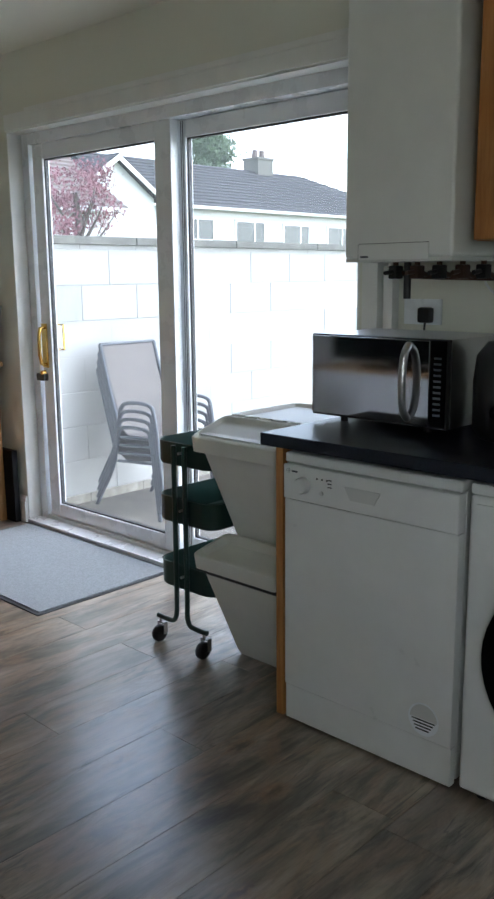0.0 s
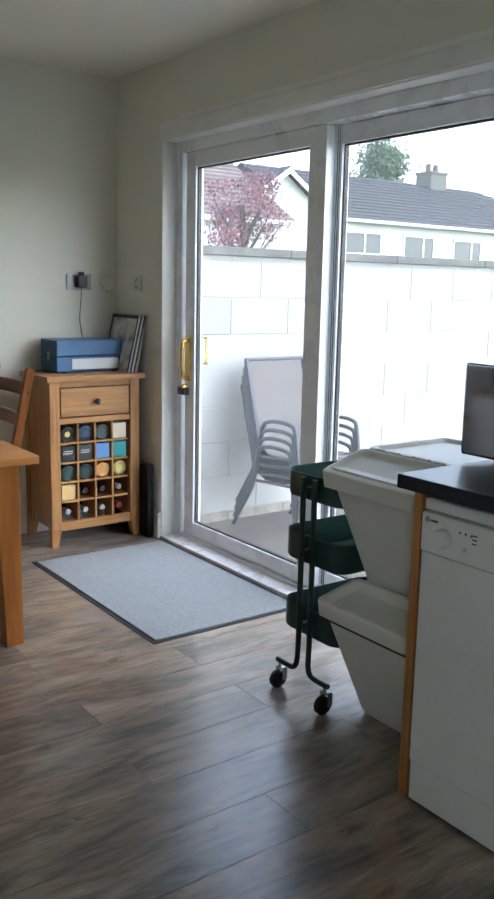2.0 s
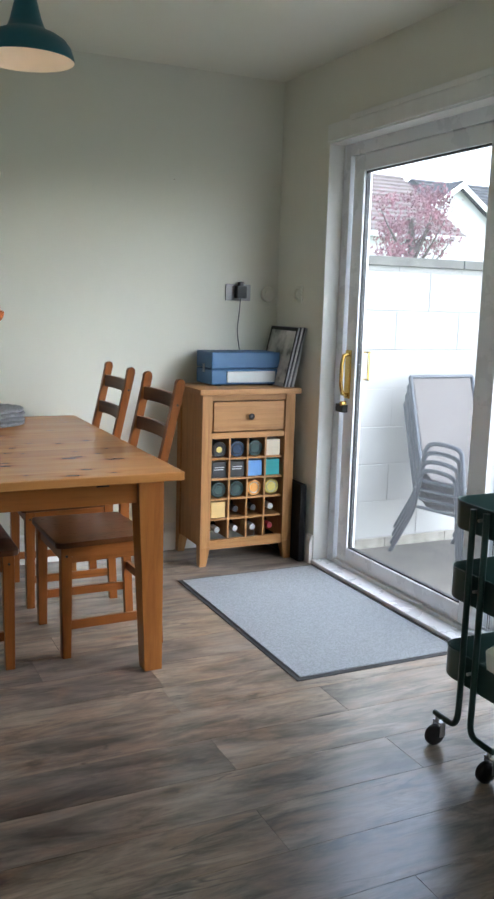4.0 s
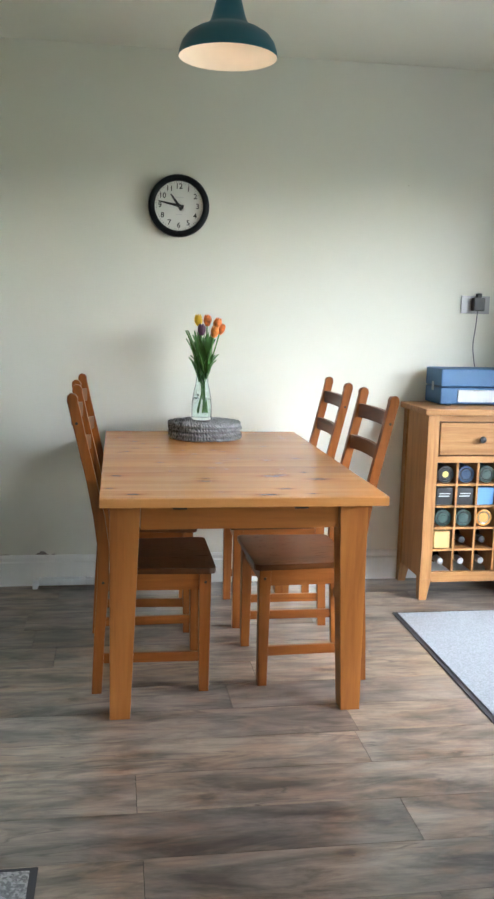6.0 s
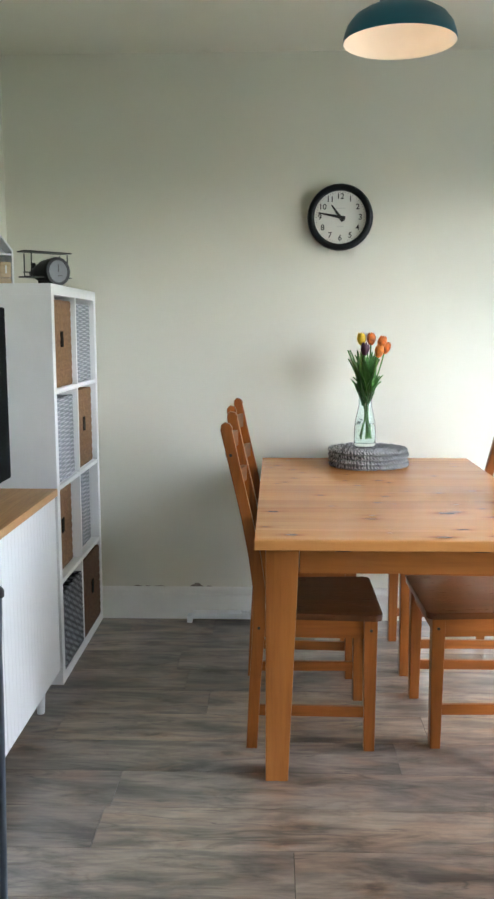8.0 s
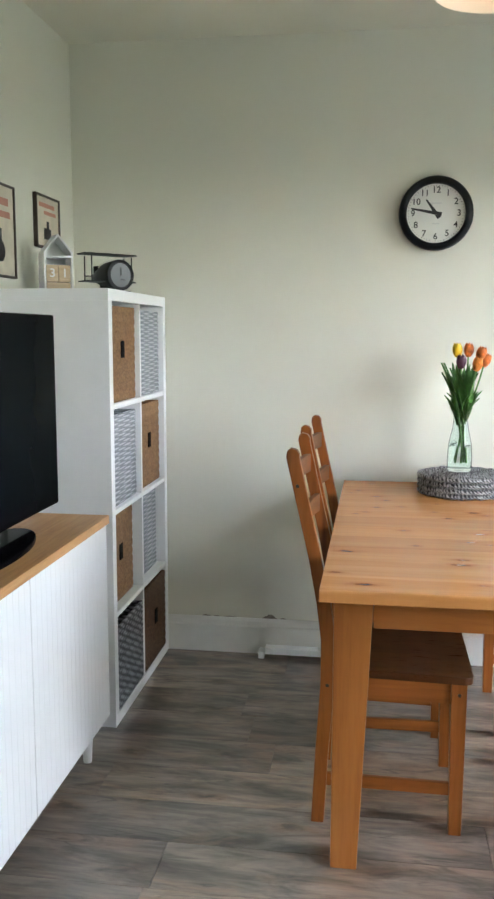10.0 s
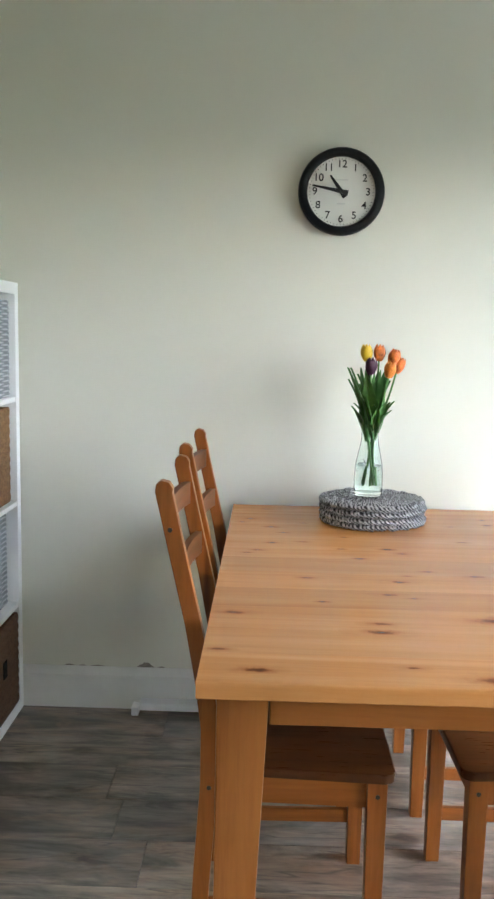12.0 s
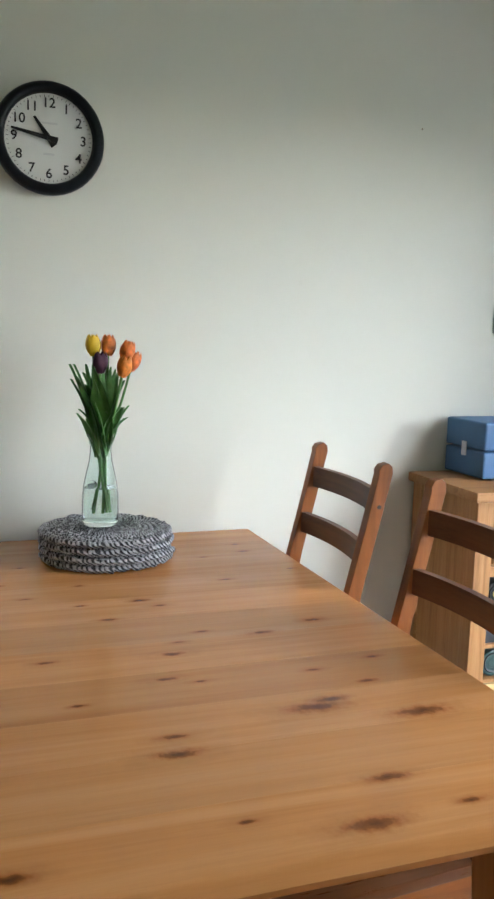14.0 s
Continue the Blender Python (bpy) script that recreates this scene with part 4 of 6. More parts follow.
def pendant():
    t = thing("pendant_lamp", pose(-2.64, 1.516, 0.009), "teal metal dome pendant lamp, lit with a warm bulb", "lamp")
    outer = [(0.126, 1.938), (0.127, 1.942), (0.125, 1.952), (0.118, 1.972), (0.104, 1.990), (0.083, 2.003), (0.060, 2.012), (0.050, 2.020), (0.043, 2.036), (0.037, 2.058), (0.031, 2.082), (0.027, 2.100), (0.012, 2.104)]
    made("shade", TEAL, lambda b: lathe(b, outer, 48), t)
    inner = [(0.126, 1.938), (0.1235, 1.943), (0.1215, 1.952), (0.115, 1.970), (0.102, 1.986), (0.081, 1.998), (0.055, 2.007), (0.03, 2.012), (0.0, 2.013)]
    made("lining", SHADE_IN, lambda b: lathe(b, inner, 48), t)
    made("bulb", BULB, lambda b: lathe(b, [(0.0, 1.984), (0.016, 1.986), (0.025, 1.992), (0.028, 2.000), (0.026, 2.008), (0.02, 2.0115)], 20), t)
    made("flex", BLACK, lambda b: tube(b, [(0, 0, 2.10), (0, 0, H - 0.03)], 0.0035, 8), t)
    made("ceiling_rose", WHITE_TRIM, lambda b: lathe(b, [(0.004, H - 0.04), (0.03, H - 0.03), (0.042, H - 0.001)], 24), t)


pendant()


def placemats():
    def coil(b):
        turns, n = 11, 620
        rnd = random.Random(4)
        pts, rad = [], []
        for k in range(n):
            a = 2 * math.pi * turns * k / n
            r = 0.006 + 0.0145 * turns * k / n
            pts.append((r * math.cos(a), r * math.sin(a), 0.0085 + 0.0015 * math.sin(a * 17 + k * 1.9) + rnd.uniform(-0.0006, 0.0006)))
            rad.append(0.0078 + 0.0012 * math.sin(k * 2.4))
        tube(b, pts, 0, 6, 0, rad)
    m = lambda k: pose(-4.168 + 0.004 * (k % 2), 1.632 - 0.004 * k, 0.7505 + 0.0195 * k, 0, 0, 70 * k)
    t = tagged(made("placemat", BRAID, coil, None, m(0)), "round black and white braided placemat in a stack", "placemat", "stacked placemats")
    for k in range(1, 4):
        copy_thing(t, m(k))


placemats()


def vase_of_tulips():
    z0 = 0.7505 + 0.0195 * 4
    x0, y0 = -4.175, 1.612
    v = thing("glass_vase", pose(x0, y0, z0), "clear pale green glass carafe half full of water", "vase")
    prof = [(0.0, 0.002), (0.040, 0.002), (0.0445, 0.008), (0.0455, 0.03), (0.045, 0.07), (0.042, 0.10), (0.036, 0.13), (0.029, 0.16), (0.0262, 0.185), (0.0265, 0.20), (0.032, 0.222), (0.035, 0.228)]
    inn = [(0.0335, 0.228), (0.0305, 0.221), (0.0245, 0.20), (0.0242, 0.185), (0.027, 0.16), (0.034, 0.13), (0.040, 0.10), (0.0427, 0.07), (0.0432, 0.03), (0.041, 0.014), (0.0, 0.012)]
    made("body", VASE, lambda b: lathe(b, prof + inn, 40), v)
    made("seal", VASE, lambda b: lathe(b, [(0.0, 0.003), (0.011, 0.003), (0.013, 0.0), (0.013, -0.002)], 20), v, pose(0.033, -0.026, 0.105, 0, 70, -38))
    made("water", WATER, lambda b: lathe(b, [(0.0, 0.0125), (0.040, 0.0145), (0.0428, 0.03), (0.0424, 0.07), (0.0392, 0.095), (0.0, 0.095)], 32), v)
    rnd = random.Random(8)
    # bend outwards along y, along x, height of head, colour
    heads = [(-0.020, 0.005, 0.430, "yellow"), (0.022, -0.03, 0.430, "orange"), (0.060, -0.01, 0.418, "orange"), (0.076, -0.02, 0.394, "orange"), (0.044, 0.035, 0.382, "flame"), (-0.008, 0.03, 0.390, "purple")]
    petals = {"yellow": plain("yellow petal", (0.72, 0.46, 0.015), 0.5, vary=0.12, scale=40), "orange": plain("orange red petal", (0.66, 0.17, 0.03), 0.5, vary=0.5, scale=60),
              "flame": plain("flame petal", (0.70, 0.22, 0.03), 0.5, vary=0.4, scale=60), "purple": plain("dark purple petal", (0.09, 0.03, 0.06), 0.5, vary=0.2, scale=40)}
    for dy, dx, h, col in heads:
        t = thing("tulip", pose(x0, y0, z0), f"cut {col} tulip with long green leaves in the vase", "flower", "tulips in the vase")
        foot = Vector((rnd.uniform(-0.014, 0.014), rnd.uniform(-0.02, 0.02), rnd.uniform(0.03, 0.045)))
        neck = Vector((dx * 0.2, dy * 0.2, 0.2)) * 1.0
        neck.x, neck.y = max(-0.016, min(0.016, neck.x + rnd.uniform(-0.009, 0.009))), max(-0.016, min(0.016, neck.y + rnd.uniform(-0.009, 0.009)))
        head = Vector((dx, dy, h - 0.010))
        made("stem", STEM, lambda b: tube(b, [tuple(foot), tuple(neck), tuple(neck.lerp(head, 0.55) + Vector((dx, dy, 0)) * 0.06), tuple(head)], 0.0032, 7, 2), t)
        m = Matrix.Translation(head) @ (head - neck).to_track_quat("Z", "Y").to_matrix().to_4x4()

        def petal(b, a, r, lift):
            rows = []
            for i in range(7):
                f = i / 6
                w = 0.0175 * math.sin(math.pi * (0.18 + 0.72 * f)) ** 0.8 * (1 if f < 0.95 else 0.45)
                rad = r * (math.sin(math.pi * (0.10 + 0.74 * f)) ** 0.7)
                row = []
                for k in range(-2, 3):
                    aa = a + k / 2 * w / max(rad, 0.004) * 0.75
                    row.append((rad * math.cos(aa), rad * math.sin(aa), lift + 0.050 * f - 0.002 * abs(k)))
                rows.append(row)
            sheet(b, rows)
        made("petals", petals[col], lambda b: [petal(b, 2.094 * k + o, 0.0188 - 0.002 * (o > 0), 0.0) for o in (0.0, 1.047) for k in range(3)], t, m)
        for k in range(7):
            ang = rnd.uniform(0, 6.28) if k else math.atan2(dy, dx) + rnd.uniform(-0.7, 0.7)
            ln, out = rnd.choice((0.09, 0.16, 0.185, 0.205)) + rnd.uniform(-0.02, 0.02), rnd.uniform(0.035, 0.085)

            def leaf(b):
                rows, side = [], Vector((-math.sin(ang), math.cos(ang), 0))
                for i in range(9):
                    f = i / 8
                    c = neck + Vector((math.cos(ang), math.sin(ang), 0)) * (out * max(0, f - 0.12) ** 1.35 + 0.001) + Vector((0, 0, -0.03 + (ln + 0.034) * f - 0.05 * max(0, f - 0.7) ** 1.2))
                    w = (0.010 + 0.075 * ln) * math.sin(math.pi * min(1, 0.12 + 0.88 * f ** 0.8)) * min(1.0, 0.3 + 2.2 * f) + 0.0004
                    rows.append([c + side * w * j + Vector((math.cos(ang), math.sin(ang), 0)) * (-0.006 * (1 - j * j)) for j in (-1, -0.5, 0, 0.5, 1)])
                sheet(b, rows)
            made("leaf", LEAF, leaf, t)


vase_of_tulips()


def wine_cabinet():
    t = thing("wine_cabinet", pose(0, 0, 0), "small oak cabinet with one drawer above a bottle rack", "cabinet")
    xf, xb, ya, yb = -4.052, -4.396, 2.632, 3.148
    made("top", OAK_Y, lambda b: box(b, xb, ya - 0.022, 0.872, xf + 0.024, yb + 0.022, 0.901, 0.006), t)
    for y, s in ((ya, 1), (yb, -1)):
        for x, d in ((xf, -1), (xb, 1)):
            r_hi = (min(x, x + d * 0.05), min(y, y + s * 0.055), max(x, x + d * 0.05), max(y, y + s * 0.055))
            r_lo = (min(x, x + d * 0.04), min(y, y + s * 0.036), max(x, x + d * 0.04), max(y, y + s * 0.036))
            made("post", OAK_Z, lambda b: (taper(b, r_lo, r_hi, 0.0, 0.10, 0.002), box(b, *r_hi[:2], 0.10, *r_hi[2:], 0.871, 0.003)), t)
        made("side_panel", OAK_Z, lambda b: box(b, xb + 0.051, y + s * 0.008, 0.10, xf - 0.051, y + s * 0.024, 0.871), t)
    made("rail", OAK_Y, lambda b: (box(b, xf - 0.03, ya + 0.056, 0.085, xf - 0.004, yb - 0.056, 0.132, 0.002), box(b, xf - 0.03, ya + 0.056, 0.652, xf - 0.004, yb - 0.056, 0.682, 0.002), box(b, xf - 0.03, ya + 0.056, 0.842, xf - 0.004, yb - 0.056, 0.871, 0.002)), t)
    made("back_panel", OAK_Z, lambda b: box(b, xb + 0.004, ya + 0.056, 0.10, xb + 0.014, yb - 0.056, 0.871), t)
    d = made("drawer", OAK_Y, lambda b: box(b, xf - 0.32, ya + 0.062, 0.688, xf - 0.002, yb - 0.062, 0.836, 0.004), t)
    made("knob", BLACK, lambda b: lathe(b, [(0.007, 0.0), (0.007, 0.012), (0.015, 0.018), (0.016, 0.024), (0.010, 0.030), (0.0, 0.031)], 18), d, pose(xf - 0.002, 2.890, 0.762, 0, 90, 0))
    g0, g1, z0, z1 = ya + 0.058, yb - 0.058, 0.134, 0.650
    cw, ch, th = (g1 - g0) / 4, (z1 - z0) / 5, 0.010

    def grid(b):
        for k in range(1, 4):
            box(b, xf - 0.29, g0 + cw * k - th / 2, z0, xf - 0.012, g0 + cw * k + th / 2, z1)
        for k in range(1, 5):
            for j in range(4):
                box(b, xf - 0.29, g0 + cw * j + th / 2, z0 + ch * k - th / 2, xf - 0.014, g0 + cw * (j + 1) - th / 2, z0 + ch * k + th / 2)
        box(b, xf - 0.30, g0, z0, xf - 0.292, g1, z1)
    made("rack", OAK_Z, grid, t, smooth=False)

    cols = {"k": (0.012, 0.013, 0.016), "n": (0.02, 0.05, 0.11), "c": (0.62, 0.55, 0.42), "b": (0.10, 0.26, 0.55), "t": (0.02, 0.30, 0.32), "o": (0.62, 0.30, 0.07), "y": (0.58, 0.48, 0.14),
            "w": (0.60, 0.42, 0.17), "r": (0.30, 0.02, 0.03), "g": (0.32, 0.32, 0.33), "d": (0.02, 0.05, 0.045)}
    mats = {k: plain("packaging " + k, v, 0.4, vary=0.1) for k, v in cols.items()}
    # what lies in each cell, from the top row down: tubes seen end on, cartons, bottles
    rows = [("Tk", "Tn", "Td", "Cc"), ("Ck", "Ck", "Cb", "Ct"), ("Td", "Td", "To", "Ty"), ("Cw", "Bk", "Bk", "Bg"), ("Bg", "Bg", "Bg", "Br")]
    words = {"T": ("drinks_tube", "round cardboard drinks tube in the rack", "tube"), "C": ("carton", "square bottle carton in the rack", "carton"), "B": ("wine_bottle", "dark wine bottle lying in the rack", "bottle")}
    for i, row in enumerate(rows):
        for j, (kind, col) in enumerate(row):
            cy, zb = g0 + cw * (j + 0.5), z0 + ch * (4 - i) + th / 2 + 0.0005
            name, label, cat = words[kind]
            if kind == "T":
                r = 0.0400
                o = thing(name, pose(xf - 0.03, cy, zb + r, 0, 90, 0), label, cat, "drinks in the rack")
                made("body", mats[col], lambda b: lathe(b, [(r, -0.24), (r, -0.002), (r - 0.002, 0.0), (r - 0.006, 0.0), (r - 0.007, -0.003), (0.0, -0.003)], 28), o)
                made("cap_ring", STEEL if col in "oy" else mats["k"], lambda b: lathe(b, [(r - 0.010, -0.0028), (r - 0.012, 0.0005), (r - 0.016, -0.0026)], 28), o)
                made("badge", mats["y"] if col == "k" else mats[col], lambda b: lathe(b, [(0.0, -0.001), (0.014, -0.001), (0.015, -0.0028)], 20), o)
            elif kind == "C":
                o = thing(name, pose(xf - 0.025, cy, zb), label, cat, "drinks in the rack")
                made("body", mats[col], lambda b: box(b, -0.24, -0.0395, 0, 0, 0.0395, 0.082, 0.003), o)
                if col == "k":
                    made("print", LABEL, lambda b: (box(b, 0, -0.026, 0.052, 0.0006, 0.026, 0.056), box(b, 0, -0.030, 0.040, 0.0006, 0.022, 0.0445)), o)
            else:
                r = 0.037
                o = thing(name, pose(xf - 0.32, cy, zb + r, 0, 90, 0), label, cat, "drinks in the rack")
                made("body", BLACK_GLOSS, lambda b: lathe(b, [(0.0, 0.012), (r, 0.012), (r, 0.165), (0.030, 0.19), (0.0145, 0.215), (0.0145, 0.25)], 24), o)
                cap = {"k": "k", "g": "g", "r": "r"}[col]
                made("capsule", mats[cap], lambda b: lathe(b, [(0.0152, 0.225), (0.0158, 0.27), (0.0150, 0.284), (0.0, 0.285)], 20), o)


wine_cabinet()


def suitcase_player():
    t = thing("record_player_case", pose(-4.285, 2.930, 0.9015, 0, 0, 1), "closed blue leatherette record player case on the cabinet", "record player")
    for n, m, z0, z1 in (("base", BLUE_D, 0.006, 0.085), ("lid", BLUE, 0.088, 0.172)):
        made(n, m if n == "lid" else BLUE, lambda b: box(b, -0.10, -0.200, z0, 0.10, 0.190, z1, 0.008, 3), t)
    made("foot", BLACK, lambda b: [box(b, x - 0.012, y - 0.012, 0, x + 0.012, y + 0.012, 0.0065) for x in (-0.07, 0.07) for y in (-0.15, 0.15)], t)
    made("name_panel", LABEL, lambda b: box(b, 0.1002, -0.115, 0.018, 0.1035, 0.160, 0.074, 0.006), t)
    made("catch", STEEL, lambda b: box(b, -0.01, -0.2035, 0.065, 0.014, -0.2002, 0.108, 0.002), t)


suitcase_player()


def record_sleeves():
    for k, (c, word) in enumerate([((0.4, 0.4, 0.4), "pictured"), ((0.03, 0.03, 0.035), "black"), ((0.55, 0.54, 0.52), "white"), ((0.04, 0.04, 0.05), "black"), ((0.45, 0.45, 0.46), "grey")]):
        t = thing("record_sleeve", pose(-4.222, 3.094 + 0.0100 * k, 0.9025, -13.0, 0, 0.4 * k), f"{word} record sleeve leaning in the corner", "record", "leaning records")
        made("cover", plain("sleeve card " + word, c, 0.5, vary=0.1), lambda b: box(b, -0.152, -0.0042, 0, 0.152, 0.0042, 0.31, 0.0015), t)
        if k == 0:
            pic = Mat("faded sleeve picture", 0.5)
            pic.colour(pic.ramp(pic.noise(pic.place("object", (1, 1, 1)), 9, 3), [(0.38, (0.16, 0.16, 0.15)), (0.47, (0.45, 0.44, 0.41)), (0.58, (0.66, 0.64, 0.60))]))
            made("picture", pic.m, lambda b: box(b, -0.135, -0.0052, 0.02, 0.135, -0.0043, 0.29), t)
            made("border", BLACK, lambda b: [box(b, q[0], -0.0050, q[1], q[2], -0.0043, q[3]) for q in ((-0.150, 0.002, -0.1355, 0.308), (0.1355, 0.002, 0.150, 0.308), (-0.1355, 0.2905, 0.1355, 0.308))], t)


record_sleeves()


def socket(name, m, label, parts):
    t = thing(name, m, label, "socket")
    made("plate", PLATE, lambda b: box(b, *parts["plate"], 0.004), t)
    return t


def sockets():
    s = socket("power_socket", pose(XW + 0.0005, 2.97, 1.375), "satin grey double wall socket with a black charger plugged in", {"plate": (0, -0.073, -0.043, 0.010, 0.073, 0.043)})
    made("rocker", ENAMEL_GREY, lambda b: [box(b, 0.010, y - 0.006, 0.018, 0.013, y + 0.006, 0.032, 0.001) for y in (-0.03, 0.03)], s)
    p = thing("charger", pose(XW + 0.0105, 2.975, 1.375), "black plug-in charger with a thin grey cable", "charger")
    made("body", BLACK, lambda b: (box(b, 0, -0.03, -0.030, 0.045, 0.026, 0.034, 0.008), box(b, 0.005, -0.012, 0.03, 0.035, 0.012, 0.055, 0.006)), p)
    made("cable", GREY_TUBE, lambda b: tube(b, [(0.03, -0.005, -0.03), (0.032, -0.012, -0.12), (0.022, -0.018, -0.2), (0.018, 0.002, -0.3)], 0.0025, 6, 2), p)
    t = thing("round_thermostat", pose(XW + 0.0005, 3.147, 1.372, 0, 90, 0), "round cream wall dial near the corner", "dial")
    made("body", CREAM, lambda b: lathe(b, [(0.040, 0), (0.040, 0.008), (0.034, 0.014), (0.026, 0.016), (0.024, 0.022), (0.0, 0.022)], 32), t)
    t = thing("wall_bracket", pose(-4.165, YN - 0.0005, 1.375), "small white wall plate beside the door", "socket")
    made("plate", CREAM, lambda b: box(b, -0.035, -0.010, -0.045, 0.035, 0, 0.045, 0.005), t)
    made("hook", CREAM, lambda b: tube(b, [(0, -0.01, 0.02), (0, -0.03, 0.015), (0, -0.032, -0.02), (0, -0.01, -0.025)], 0.006, 8, 2), t)


sockets()
tagged(made("draught_board", BOARD_BLACK, lambda b: box(b, -4.39, 3.150, 0.0, -3.965, 3.186, 0.41, 0.006)), "dark flat board standing between cabinet and wall", "board")


def rug(name, x0, y0, x1, y1, pile, label, edge=0.02):
    t = thing(name, pose(0, 0, 0), label, "mat")
    made("edging", MAT_EDGE, lambda b: box(b, x0, y0, 0.0, x1, y1, 0.004, 0.0015), t)
    made("pile", pile, lambda b: box(b, x0 + edge, y0 + edge, 0.004, x1 - edge, y1 - edge, 0.009, 0.002), t)


rug("door_mat", -3.890, 2.452, -2.685, 3.195, MAT_GREY, "large grey entrance mat with a black rubber edge")
rug("speckled_mat", -2.222, 0.60, -1.35, 1.055, MAT_SPECK, "speckled grey mat with a black rubber edge", 0.018)

tagged(made("cable_trunking", UPVC, lambda b: (box(b, -4.394, 0.845, 0.0, -4.34, 0.87, 0.03, 0.004), box(b, -4.392, 0.872, 0.018, -4.345, 1.13, 0.045, 0.004))), "loose white plastic trunking on the floor by the skirting", "trunking")



def wall_marks():
    """Chipped paint where the wall meets the skirting, and a small mark higher up."""
    bare, stain = plain("bare grey plaster", (0.26, 0.23, 0.20), 0.9, vary=0.3, scale=60), plain("old nail mark", (0.36, 0.32, 0.26), 0.8)
    rnd = random.Random(5)
    for y, w, h in ((0.615, 0.020, 0.005), (0.66, 0.014, 0.004), (0.715, 0.026, 0.004), (0.885, 0.032, 0.017), (0.94, 0.014, 0.005)):
        def patch(b):
            n = 11
            top = [(y - w + 2 * w * k / (n - 1), 0.148 + h * math.sin(math.pi * k / (n - 1)) * rnd.uniform(0.6, 1.1)) for k in range(n)]
            prism(b, top, XW + 0.0004, XW + 0.0012, 0, "x")
        tagged(made("skirting_chip", bare, patch, smooth=False), "small chip of bare plaster above the skirting", "wall mark", "chips above the skirting")
    tagged(made("nail_mark", stain, lambda b: lathe(b, [(0.0, 0.001), (0.0025, 0.001), (0.003, 0.0)], 10), None, pose(XW + 0.0004, 2.604, 1.924, 0, 90, 0)), "tiny brown nail mark on the cream wall", "wall mark")


wall_marks()

# ---- shelf side ----


